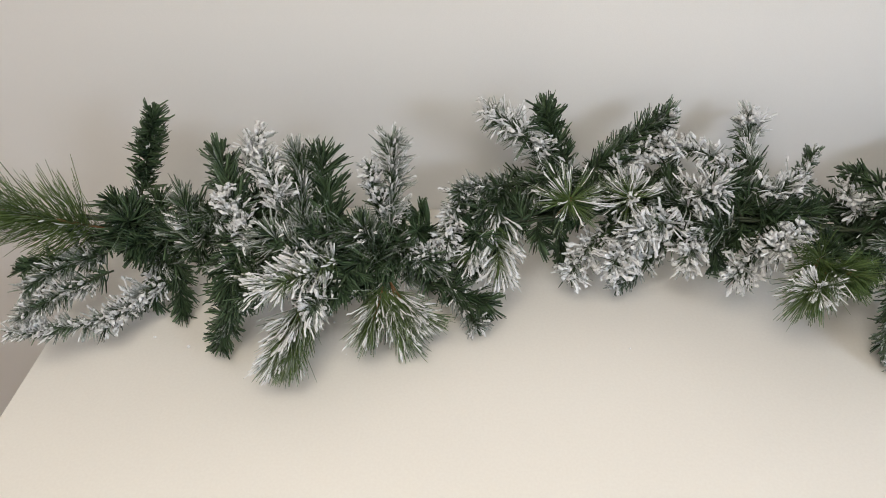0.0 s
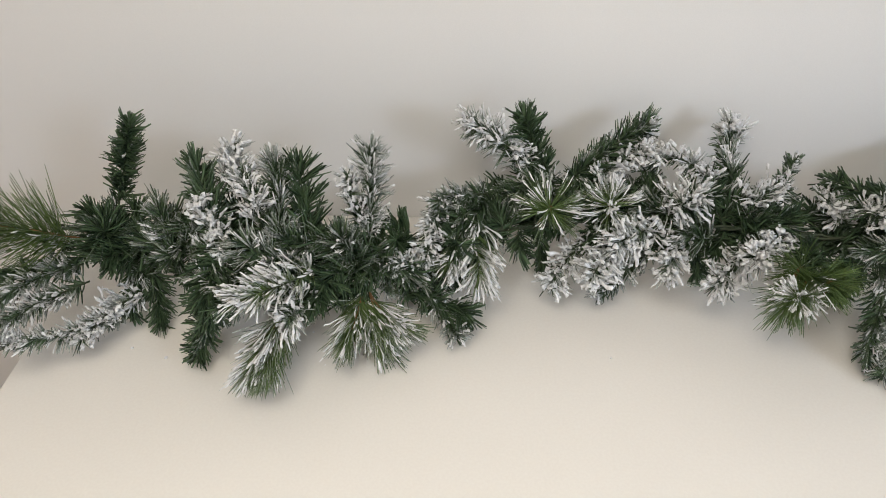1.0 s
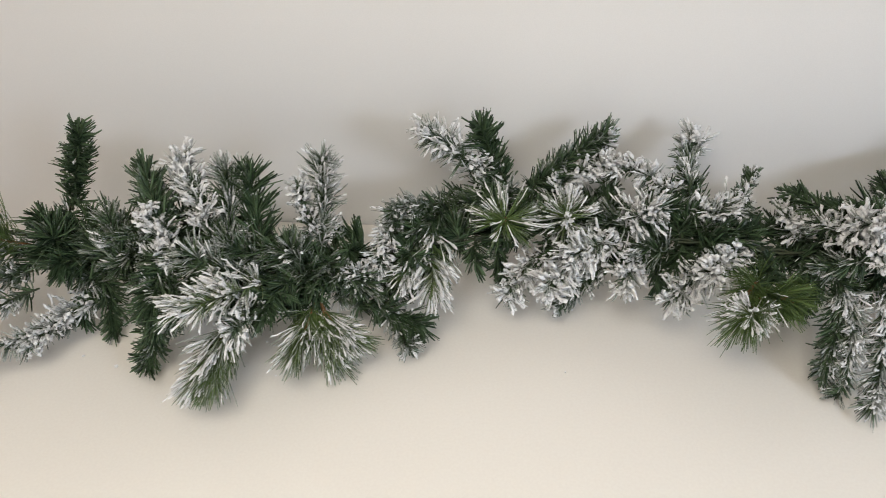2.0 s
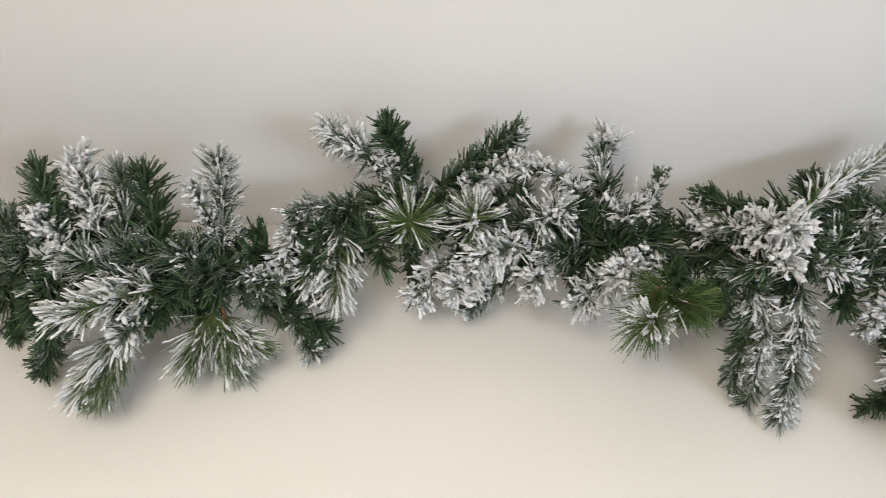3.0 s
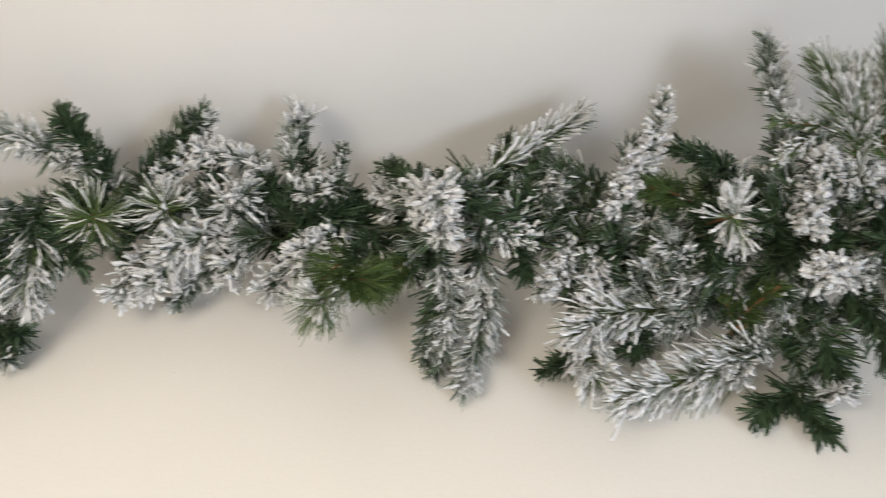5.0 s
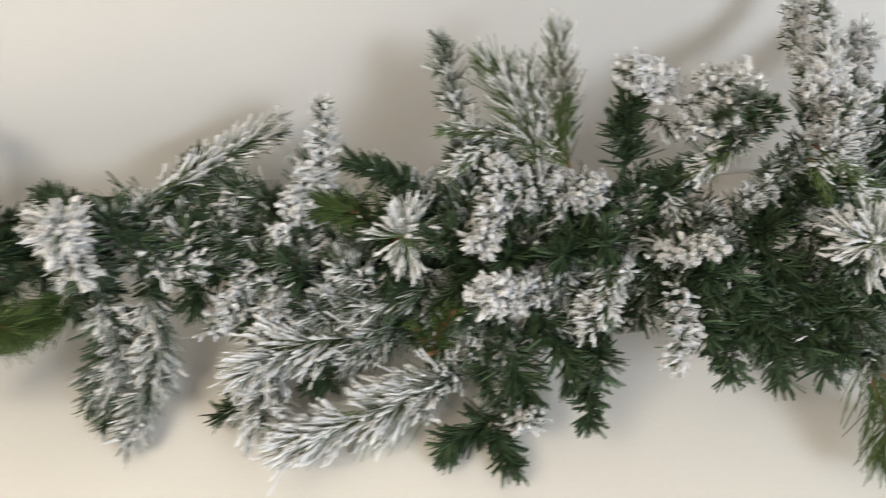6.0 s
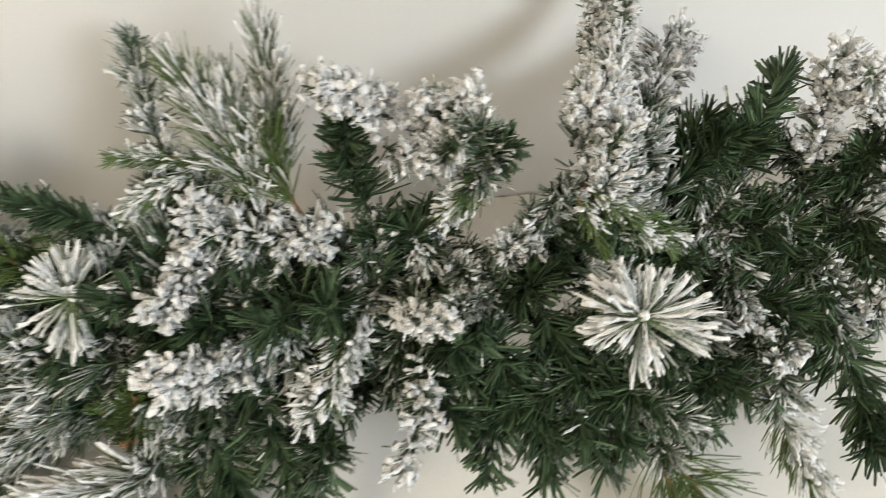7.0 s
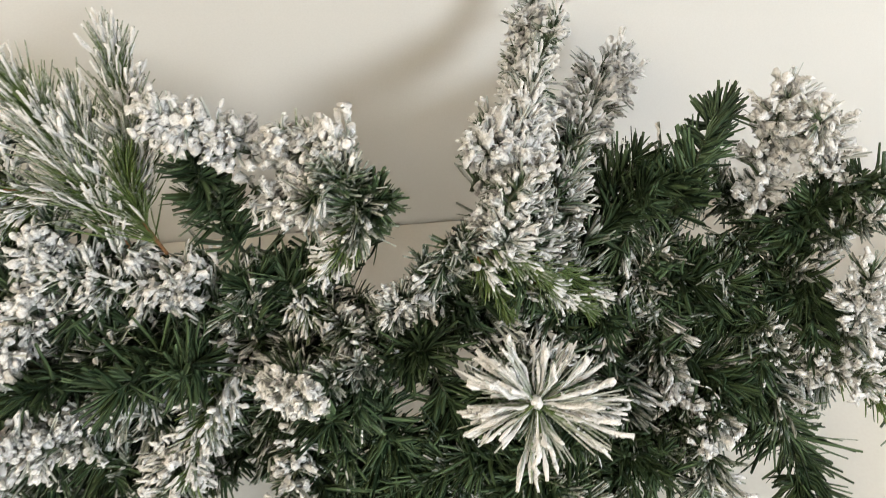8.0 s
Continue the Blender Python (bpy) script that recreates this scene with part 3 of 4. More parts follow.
sprig("g", (1.147, 0.673, 0.858), (1.162, 0.647, 0.873), (1.173, 0.623, 0.882), 0.030, 0.20)
sprig("f", (1.400, 0.715, 1.095), (1.368, 0.694, 1.126), (1.337, 0.697, 1.144), 0.017, 0.85)
sprig("g", (1.375, 0.727, 0.991), (1.362, 0.716, 1.059), (1.361, 0.697, 1.117), 0.030, 0.12)
sprig("f", (1.411, 0.708, 1.088), (1.432, 0.673, 1.126), (1.455, 0.650, 1.148), 0.019, 0.72)
sprig("m", (1.460, 0.672, 1.054), (1.462, 0.643, 1.111), (1.445, 0.656, 1.138), 0.021, 0.40)
sprig("g", (1.445, 0.689, 1.041), (1.467, 0.651, 1.087), (1.472, 0.645, 1.118), 0.021, 0.15)
sprig("f", (1.392, 0.712, 1.070), (1.412, 0.686, 1.077), (1.425, 0.657, 1.093), 0.020, 0.75)
sprig("h", (1.465, 0.659, 1.075), (1.448, 0.677, 1.032), (1.428, 0.687, 1.000), 0.021, 0.80)
sprig("m", (1.533, 0.669, 1.003), (1.502, 0.653, 1.002), (1.475, 0.641, 1.005), 0.022, 0.60)
sprig("m", (1.536, 0.680, 1.043), (1.525, 0.664, 1.034), (1.510, 0.649, 1.011), 0.020, 0.45)
sprig("f", (1.560, 0.659, 1.047), (1.580, 0.721, 1.089), (1.668, 0.913, 1.094), 0.023, 0.70)
sprig("f", (1.607, 0.694, 1.066), (1.569, 0.685, 1.096), (1.544, 0.702, 1.100), 0.021, 0.80)
sprig("f", (1.557, 0.655, 1.056), (1.559, 0.652, 1.092), (1.574, 0.663, 1.104), 0.018, 0.60)
sprig("f", (1.627, 0.733, 1.065), (1.697, 0.857, 1.020), (1.729, 0.878, 1.042), 0.029, 0.88)
sprig("g", (1.642, 0.695, 1.004), (1.674, 0.707, 1.023), (1.692, 0.696, 1.070), 0.035, 0.05)
sprig("g", (1.709, 0.698, 1.020), (1.712, 0.699, 1.074), (1.747, 0.742, 1.094), 0.029, 0.05)
sprig("g", (1.661, 0.717, 1.004), (1.670, 0.730, 1.032), (1.689, 0.736, 1.050), 0.030, 0.10)
sprig("f", (1.784, 0.699, 1.010), (1.779, 0.716, 1.067), (1.765, 0.699, 1.132), 0.027, 0.84)
sprig("f", (1.826, 0.689, 1.052), (1.796, 0.681, 1.096), (1.776, 0.677, 1.127), 0.026, 0.92)
sprig("g", (1.711, 0.680, 0.967), (1.731, 0.669, 0.975), (1.758, 0.659, 0.980), 0.042, 0.03)
sprig("g", (1.787, 0.649, 0.949), (1.748, 0.650, 0.947), (1.709, 0.653, 0.934), 0.040, 0.05)
sprig("g", (1.687, 0.693, 0.973), (1.666, 0.673, 0.958), (1.648, 0.648, 0.949), 0.033, 0.10)
sprig("s", (1.577, 0.577, 0.965), (1.566, 0.556, 1.003), (1.560, 0.541, 1.030), 0.056, 0.95)
sprig("p", (1.550, 0.666, 1.035), (1.589, 0.652, 1.010), (1.628, 0.649, 0.988), 0.022, 0.55)
sprig("p", (1.560, 0.661, 1.051), (1.616, 0.666, 1.000), (1.639, 0.660, 0.982), 0.023, 0.50)
sprig("g", (1.789, 0.590, 0.905), (1.813, 0.553, 0.853), (1.793, 0.489, 0.856), 0.039, 0.00)
sprig("h", (1.713, 0.567, 0.883), (1.724, 0.521, 0.858), (1.726, 0.474, 0.849), 0.031, 0.75)
sprig("q", (1.594, 0.534, 0.864), (1.614, 0.486, 0.827), (1.611, 0.451, 0.803), 0.056, 0.20, 0.45)
sprig("q", (1.600, 0.533, 0.864), (1.635, 0.494, 0.831), (1.651, 0.462, 0.809), 0.056, 0.20, 0.45)
sprig("g", (1.497, 0.599, 0.917), (1.500, 0.561, 0.887), (1.503, 0.523, 0.867), 0.033, 0.05)
sprig("g", (1.441, 0.600, 0.936), (1.442, 0.571, 0.894), (1.447, 0.549, 0.855), 0.022, 0.10)
sprig("g", (1.556, 0.578, 0.918), (1.515, 0.568, 0.907), (1.475, 0.562, 0.891), 0.033, 0.08)
sprig("g", (1.467, 0.606, 0.938), (1.478, 0.578, 0.909), (1.489, 0.556, 0.889), 0.030, 0.10)
sprig("m", (1.567, 0.562, 0.913), (1.595, 0.529, 0.914), (1.646, 0.522, 0.881), 0.027, 0.20)
sprig("f", (1.412, 0.613, 0.908), (1.400, 0.560, 0.912), (1.372, 0.504, 0.903), 0.022, 0.78)
sprig("h", (1.389, 0.686, 0.942), (1.355, 0.651, 0.927), (1.326, 0.583, 0.902), 0.026, 0.80)
sprig("f", (1.389, 0.646, 0.934), (1.407, 0.596, 0.985), (1.424, 0.573, 1.006), 0.018, 0.78)
sprig("m", (1.478, 0.641, 0.963), (1.453, 0.618, 0.978), (1.430, 0.595, 0.996), 0.023, 0.30)
sprig("g", (1.251, 0.649, 0.892), (1.272, 0.591, 0.868), (1.288, 0.547, 0.845), 0.034, 0.12)
sprig("g", (1.333, 0.620, 0.871), (1.319, 0.577, 0.860), (1.308, 0.538, 0.857), 0.031, 0.15)
sprig("m", (1.400, 0.723, 0.991), (1.382, 0.704, 0.976), (1.364, 0.680, 0.964), 0.025, 0.35)
sprig("m", (1.418, 0.721, 0.984), (1.418, 0.703, 0.965), (1.416, 0.672, 0.957), 0.023, 0.35)
sprig("f", (1.295, 0.720, 0.952), (1.318, 0.707, 0.976), (1.333, 0.694, 0.990), 0.024, 0.75)
sprig("f", (1.276, 0.726, 0.963), (1.246, 0.727, 0.988), (1.223, 0.728, 1.013), 0.026, 0.80)
sprig("g", (1.289, 0.706, 0.913), (1.270, 0.690, 0.919), (1.250, 0.677, 0.923), 0.032, 0.10)
sprig("m", (1.301, 0.671, 0.888), (1.268, 0.648, 0.907), (1.242, 0.628, 0.923), 0.023, 0.50)
sprig("f", (1.252, 0.646, 0.897), (1.226, 0.613, 0.931), (1.201, 0.599, 0.953), 0.023, 0.88)
sprig("f", (1.689, 0.641, 0.919), (1.699, 0.610, 0.922), (1.706, 0.581, 0.924), 0.017, 0.55)
sprig("f", (1.755, 0.594, 0.898), (1.723, 0.567, 0.915), (1.702, 0.552, 0.918), 0.020, 0.72)
sprig("g", (1.809, 0.692, 1.014), (1.822, 0.675, 1.052), (1.839, 0.649, 1.095), 0.029, 0.10)
sprig("f", (1.843, 0.614, 0.954), (1.835, 0.615, 0.996), (1.828, 0.618, 1.032), 0.029, 0.70)
sprig("m", (1.827, 0.670, 1.014), (1.830, 0.656, 1.040), (1.834, 0.643, 1.063), 0.024, 0.40)
sprig("f", (1.807, 0.616, 0.926), (1.823, 0.589, 0.946), (1.846, 0.564, 0.956), 0.020, 0.65)
sprig("g", (1.764, 0.623, 0.916), (1.744, 0.599, 0.915), (1.716, 0.567, 0.923), 0.025, 0.15)
sprig("m", (1.804, 0.615, 0.919), (1.786, 0.623, 0.944), (1.767, 0.630, 0.970), 0.025, 0.30)
sprig("g", (1.808, 0.641, 0.954), (1.778, 0.614, 0.933), (1.760, 0.584, 0.917), 0.025, 0.10)
sprig("m", (1.699, 0.664, 0.941), (1.698, 0.633, 0.936), (1.702, 0.603, 0.932), 0.022, 0.30)
sprig("g", (1.744, 0.656, 0.944), (1.730, 0.669, 0.973), (1.712, 0.681, 1.003), 0.029, 0.10)
sprig("g", (1.826, 0.657, 0.989), (1.804, 0.649, 0.974), (1.776, 0.646, 0.966), 0.030, 0.10)
sprig("q", (1.816, 0.615, 0.926), (1.834, 0.590, 0.943), (1.856, 0.558, 0.940), 0.023, 0.20)
sprig("m", (1.627, 0.717, 1.049), (1.663, 0.801, 1.031), (1.703, 0.881, 1.027), 0.022, 0.40)
sprig("m", (1.626, 0.690, 1.010), (1.615, 0.692, 1.051), (1.630, 0.722, 1.062), 0.018, 0.40)
sprig("g", (1.138, 0.768, 0.963), (1.099, 0.763, 0.991), (1.060, 0.771, 1.006), 0.026, 0.10)
sprig("q", (1.128, 0.631, 0.802), (1.141, 0.635, 0.838), (1.164, 0.620, 0.902), 0.026, 0.10)
sprig("m", (1.142, 0.665, 0.893), (1.087, 0.668, 0.875), (1.039, 0.666, 0.861), 0.032, 0.40)
sprig("m", (1.101, 0.660, 0.838), (1.068, 0.647, 0.837), (1.027, 0.632, 0.823), 0.030, 0.35)
sprig("m", (1.111, 0.656, 0.815), (1.057, 0.641, 0.817), (1.012, 0.629, 0.814), 0.030, 0.35)
sprig("m", (1.147, 0.652, 0.816), (1.095, 0.658, 0.837), (1.052, 0.667, 0.854), 0.030, 0.30)
sprig("g", (1.050, 0.645, 0.801), (1.019, 0.628, 0.803), (0.991, 0.606, 0.804), 0.028, 0.10)
sprig("p", (1.277, 0.744, 0.982), (1.274, 0.769, 1.041), (1.270, 0.791, 1.082), 0.038, 0.55)
sprig("g", (1.188, 0.595, 0.789), (1.200, 0.604, 0.822), (1.216, 0.602, 0.854), 0.031, 0.15)
sprig("m", (1.198, 0.761, 0.968), (1.190, 0.771, 0.996), (1.196, 0.781, 1.023), 0.029, 0.30)
sprig("m", (1.562, 0.652, 1.027), (1.560, 0.647, 1.072), (1.575, 0.673, 1.082), 0.021, 0.50)
sprig("m", (1.586, 0.661, 1.049), (1.584, 0.671, 1.072), (1.591, 0.687, 1.089), 0.018, 0.45)
sprig("p", (1.552, 0.653, 1.051), (1.593, 0.649, 1.014), (1.637, 0.646, 0.976), 0.017, 0.50)
sprig("p", (1.546, 0.661, 1.054), (1.576, 0.645, 1.038), (1.614, 0.652, 0.989), 0.017, 0.40)
sprig("f", (1.403, 0.716, 1.102), (1.376, 0.693, 1.136), (1.345, 0.678, 1.155), 0.019, 0.85)
sprig("f", (1.465, 0.672, 1.127), (1.438, 0.676, 1.139), (1.414, 0.678, 1.135), 0.018, 0.80)
sprig("m", (1.427, 0.697, 1.048), (1.438, 0.657, 1.108), (1.454, 0.642, 1.134), 0.022, 0.45)
sprig("g", (1.452, 0.663, 1.096), (1.465, 0.650, 1.113), (1.477, 0.647, 1.113), 0.017, 0.15)
sprig("q", (0.713, 0.738, 0.870), (0.678, 0.702, 0.871), (0.642, 0.660, 0.881), 0.038, 0.00)
sprig("q", (0.708, 0.718, 0.857), (0.664, 0.689, 0.873), (0.622, 0.660, 0.896), 0.035, 0.05)
sprig("f", (1.545, 0.696, 1.065), (1.556, 0.712, 1.087), (1.565, 0.746, 1.091), 0.022, 0.75)
sprig("f", (1.579, 0.700, 1.079), (1.605, 0.771, 1.074), (1.621, 0.856, 1.065), 0.020, 0.75)
sprig("g", (1.488, 0.607, 0.925), (1.464, 0.581, 0.899), (1.447, 0.563, 0.869), 0.029, 0.05)
sprig("g", (1.531, 0.592, 0.911), (1.533, 0.556, 0.895), (1.538, 0.522, 0.877), 0.029, 0.05)
sprig("g", (1.556, 0.567, 0.899), (1.564, 0.539, 0.888), (1.575, 0.519, 0.873), 0.028, 0.05)
sprig("g", (1.512, 0.632, 0.945), (1.526, 0.600, 0.926), (1.539, 0.567, 0.912), 0.029, 0.05)
sprig("g", (1.610, 0.567, 0.930), (1.577, 0.551, 0.918), (1.551, 0.550, 0.900), 0.029, 0.05)
sprig("g", (1.669, 0.584, 0.893), (1.644, 0.551, 0.895), (1.634, 0.523, 0.868), 0.029, 0.08)
sprig("m", (1.500, 0.663, 0.971), (1.508, 0.663, 1.006), (1.506, 0.667, 1.032), 0.017, 0.40)
sprig("m", (1.529, 0.661, 0.996), (1.534, 0.657, 1.034), (1.537, 0.657, 1.059), 0.017, 0.40)
sprig("p", (1.540, 0.660, 1.045), (1.552, 0.641, 1.029), (1.565, 0.631, 1.001), 0.016, 0.40)
sprig("g", (1.656, 0.584, 0.905), (1.669, 0.563, 0.896), (1.686, 0.543, 0.894), 0.026, 0.05)
sprig("m", (1.732, 0.571, 0.894), (1.718, 0.549, 0.893), (1.706, 0.531, 0.886), 0.024, 0.30)
sprig("f", (1.582, 0.725, 1.084), (1.617, 0.860, 1.057), (1.636, 0.908, 1.106), 0.021, 0.75)
sprig("f", (1.688, 0.854, 1.009), (1.700, 0.886, 1.027), (1.726, 0.885, 1.049), 0.027, 0.75)
sprig("s", (0.617, 0.669, 0.876), (0.605, 0.647, 0.888), (0.596, 0.637, 0.890), 0.045, 0.65)
sprig("m", (1.434, 0.709, 0.949), (1.444, 0.675, 0.961), (1.456, 0.636, 0.979), 0.025, 0.40)
sprig("p", (-0.012, 0.681, 0.842), (-0.017, 0.636, 0.832), (-0.024, 0.603, 0.825), 0.049, 0.55)
sprig("p", (-0.004, 0.686, 0.838), (0.012, 0.654, 0.822), (0.030, 0.629, 0.806), 0.043, 0.50)
sprig("h", (1.400, 0.721, 0.986), (1.415, 0.700, 0.975), (1.423, 0.671, 0.968), 0.025, 0.70)
sprig("m", (1.426, 0.661, 0.943), (1.451, 0.634, 0.962), (1.475, 0.625, 0.970), 0.019, 0.45)
sprig("m", (1.473, 0.644, 0.967), (1.483, 0.651, 0.994), (1.498, 0.644, 1.018), 0.022, 0.40)
sprig("g", (-0.397, 0.715, 0.857), (-0.417, 0.718, 0.878), (-0.434, 0.717, 0.901), 0.032, 0.13, 0.65)
sprig("m", (0.101, 0.783, 0.831), (0.098, 0.748, 0.818), (0.094, 0.715, 0.805), 0.031, 0.27, 0.65)
sprig("g", (0.179, 0.847, 0.836), (0.155, 0.806, 0.826), (0.132, 0.764, 0.819), 0.032, 0.12, 0.65)
sprig("m", (-0.255, 0.709, 0.944), (-0.304, 0.718, 0.926), (-0.363, 0.739, 0.897), 0.031, 0.23, 0.65)
sprig("g", (-0.194, 0.749, 0.933), (-0.161, 0.724, 0.932), (-0.129, 0.700, 0.931), 0.029, 0.12, 0.65)
sprig("g", (-0.112, 0.759, 0.920), (-0.117, 0.704, 0.916), (-0.121, 0.649, 0.916), 0.029, 0.03, 0.65)
sprig("m", (-0.289, 0.733, 0.931), (-0.242, 0.709, 0.931), (-0.195, 0.681, 0.935), 0.030, 0.21, 0.65)
sprig("m", (-0.157, 0.653, 0.885), (-0.178, 0.654, 0.909), (-0.203, 0.665, 0.924), 0.029, 0.23, 0.65)
sprig("m", (-0.140, 0.638, 0.893), (-0.163, 0.609, 0.896), (-0.189, 0.588, 0.890), 0.028, 0.25, 0.65)
sprig("g", (0.558, 0.829, 0.880), (0.585, 0.802, 0.875), (0.608, 0.771, 0.874), 0.033, 0.07, 0.65)
sprig("g", (-0.045, 0.694, 0.812), (-0.064, 0.687, 0.844), (-0.082, 0.680, 0.875), 0.030, 0.07, 0.65)
sprig("g", (0.598, 0.771, 0.866), (0.632, 0.796, 0.882), (0.660, 0.809, 0.908), 0.033, 0.11, 0.65)
sprig("m", (-0.432, 0.743, 0.861), (-0.388, 0.719, 0.855), (-0.350, 0.702, 0.843), 0.033, 0.30, 0.65)
sprig("g", (0.050, 0.791, 0.838), (0.083, 0.793, 0.846), (0.116, 0.795, 0.854), 0.031, 0.04, 0.65)
sprig("g", (-0.093, 0.749, 0.905), (-0.051, 0.741, 0.899), (-0.011, 0.734, 0.891), 0.030, 0.02, 0.65)
sprig("g", (0.711, 0.787, 0.857), (0.695, 0.814, 0.873), (0.670, 0.824, 0.903), 0.034, 0.12, 0.65)
sprig("g", (0.469, 0.841, 0.908), (0.495, 0.827, 0.925), (0.520, 0.814, 0.941), 0.032, 0.09, 0.65)
sprig("m", (-0.080, 0.706, 0.881), (-0.110, 0.674, 0.902), (-0.138, 0.643, 0.923), 0.029, 0.50, 0.65)
sprig("m", (-0.442, 0.750, 0.859), (-0.467, 0.724, 0.886), (-0.486, 0.695, 0.915), 0.033, 0.21, 0.65)
sprig("m", (0.241, 0.854, 0.848), (0.259, 0.864, 0.885), (0.277, 0.870, 0.923), 0.032, 0.43, 0.65)
sprig("g", (-0.109, 0.658, 0.868), (-0.129, 0.648, 0.905), (-0.153, 0.651, 0.931), 0.028, 0.08, 0.65)
sprig("m", (0.005, 0.771, 0.845), (0.012, 0.740, 0.831), (0.019, 0.711, 0.817), 0.030, 0.24, 0.65)
sprig("g", (0.707, 0.825, 0.878), (0.713, 0.779, 0.874), (0.715, 0.731, 0.875), 0.033, 0.10, 0.65)
sprig("g", (0.050, 0.772, 0.862), (0.015, 0.743, 0.875), (-0.019, 0.714, 0.889), 0.030, 0.12, 0.65)
sprig("m", (0.404, 0.870, 0.896), (0.365, 0.848, 0.894), (0.325, 0.823, 0.894), 0.032, 0.42, 0.65)
sprig("g", (-0.392, 0.711, 0.851), (-0.359, 0.723, 0.881), (-0.319, 0.722, 0.920), 0.032, 0.03, 0.65)
sprig("m", (-0.178, 0.619, 0.899), (-0.207, 0.620, 0.916), (-0.251, 0.653, 0.904), 0.028, 0.42, 0.65)
sprig("m", (-0.216, 0.756, 0.921), (-0.188, 0.710, 0.915), (-0.160, 0.662, 0.913), 0.030, 0.28, 0.65)
sprig("g", (-0.079, 0.699, 0.847), (-0.106, 0.670, 0.867), (-0.130, 0.638, 0.890), 0.029, 0.05, 0.65)
sprig("g", (0.526, 0.806, 0.869), (0.536, 0.807, 0.900), (0.546, 0.807, 0.930), 0.032, 0.04, 0.65)
sprig("m", (-0.311, 0.710, 0.877), (-0.272, 0.696, 0.918), (-0.238, 0.691, 0.951), 0.030, 0.25, 0.65)
sprig("g", (-0.281, 0.688, 0.851), (-0.294, 0.700, 0.876), (-0.307, 0.712, 0.902), 0.031, 0.03, 0.65)
sprig("g", (0.081, 0.743, 0.814), (0.049, 0.737, 0.849), (0.019, 0.731, 0.884), 0.030, 0.03, 0.65)
sprig("g", (0.553, 0.834, 0.875), (0.587, 0.829, 0.898), (0.626, 0.835, 0.913), 0.033, 0.06, 0.65)
sprig("g", (-0.245, 0.730, 0.933), (-0.211, 0.718, 0.933), (-0.176, 0.700, 0.937), 0.030, 0.02, 0.65)
sprig("m", (0.505, 0.845, 0.917), (0.538, 0.825, 0.927), (0.572, 0.809, 0.934), 0.032, 0.50, 0.65)
sprig("g", (0.191, 0.882, 0.887), (0.186, 0.851, 0.867), (0.181, 0.817, 0.850), 0.032, 0.12, 0.65)
sprig("m", (0.322, 0.874, 0.912), (0.296, 0.850, 0.904), (0.270, 0.828, 0.895), 0.031, 0.29, 0.65)
sprig("m", (0.452, 0.856, 0.873), (0.424, 0.871, 0.886), (0.394, 0.874, 0.907), 0.033, 0.22, 0.65)
sprig("m", (-0.193, 0.661, 0.921), (-0.220, 0.667, 0.928), (-0.250, 0.676, 0.931), 0.029, 0.46, 0.65)
sprig("g", (0.449, 0.803, 0.847), (0.472, 0.790, 0.867), (0.494, 0.777, 0.885), 0.032, 0.10, 0.65)
sprig("g", (0.448, 0.863, 0.883), (0.471, 0.823, 0.880), (0.494, 0.790, 0.874), 0.032, 0.07, 0.65)
sprig("g", (0.495, 0.831, 0.861), (0.518, 0.806, 0.863), (0.540, 0.781, 0.866), 0.032, 0.07, 0.65)
sprig("g", (0.103, 0.825, 0.848), (0.117, 0.790, 0.823), (0.131, 0.751, 0.801), 0.031, 0.06, 0.65)
sprig("g", (-0.166, 0.790, 0.922), (-0.131, 0.771, 0.920), (-0.098, 0.754, 0.916), 0.030, 0.06, 0.65)
sprig("g", (-0.183, 0.715, 0.902), (-0.151, 0.708, 0.906), (-0.120, 0.705, 0.907), 0.029, 0.12, 0.65)
sprig("g", (0.203, 0.891, 0.894), (0.170, 0.862, 0.894), (0.139, 0.832, 0.896), 0.032, 0.05, 0.65)
sprig("g", (0.325, 0.843, 0.857), (0.282, 0.830, 0.860), (0.239, 0.814, 0.864), 0.032, 0.04, 0.65)
sprig("g", (0.988, 0.790, 0.907), (0.975, 0.759, 0.895), (0.961, 0.728, 0.884), 0.032, 0.06, 0.65)
sprig("m", (0.936, 0.765, 0.867), (0.957, 0.738, 0.864), (0.978, 0.714, 0.860), 0.032, 0.24, 0.65)
sprig("g", (0.796, 0.742, 0.930), (0.783, 0.745, 0.963), (0.784, 0.785, 0.967), 0.029, 0.07, 0.65)
sprig("g", (0.726, 0.802, 0.874), (0.744, 0.761, 0.899), (0.762, 0.728, 0.918), 0.030, 0.07, 0.65)
sprig("g", (0.807, 0.792, 0.948), (0.843, 0.803, 0.929), (0.869, 0.792, 0.928), 0.031, 0.09, 0.65)
sprig("g", (0.925, 0.757, 0.885), (0.896, 0.765, 0.912), (0.871, 0.778, 0.934), 0.031, 0.05, 0.65)
sprig("m", (0.855, 0.790, 0.926), (0.889, 0.789, 0.931), (0.916, 0.777, 0.945), 0.031, 0.50, 0.65)
sprig("m", (0.739, 0.770, 0.932), (0.753, 0.721, 0.945), (0.776, 0.700, 0.936), 0.028, 0.28, 0.65)
sprig("g", (0.898, 0.755, 0.873), (0.864, 0.744, 0.889), (0.826, 0.724, 0.914), 0.031, 0.08, 0.65)
sprig("g", (0.785, 0.738, 0.974), (0.814, 0.728, 0.952), (0.845, 0.722, 0.926), 0.029, 0.14, 0.65)
sprig("g", (0.804, 0.823, 0.944), (0.755, 0.793, 0.958), (0.716, 0.790, 0.951), 0.030, 0.12, 0.65)
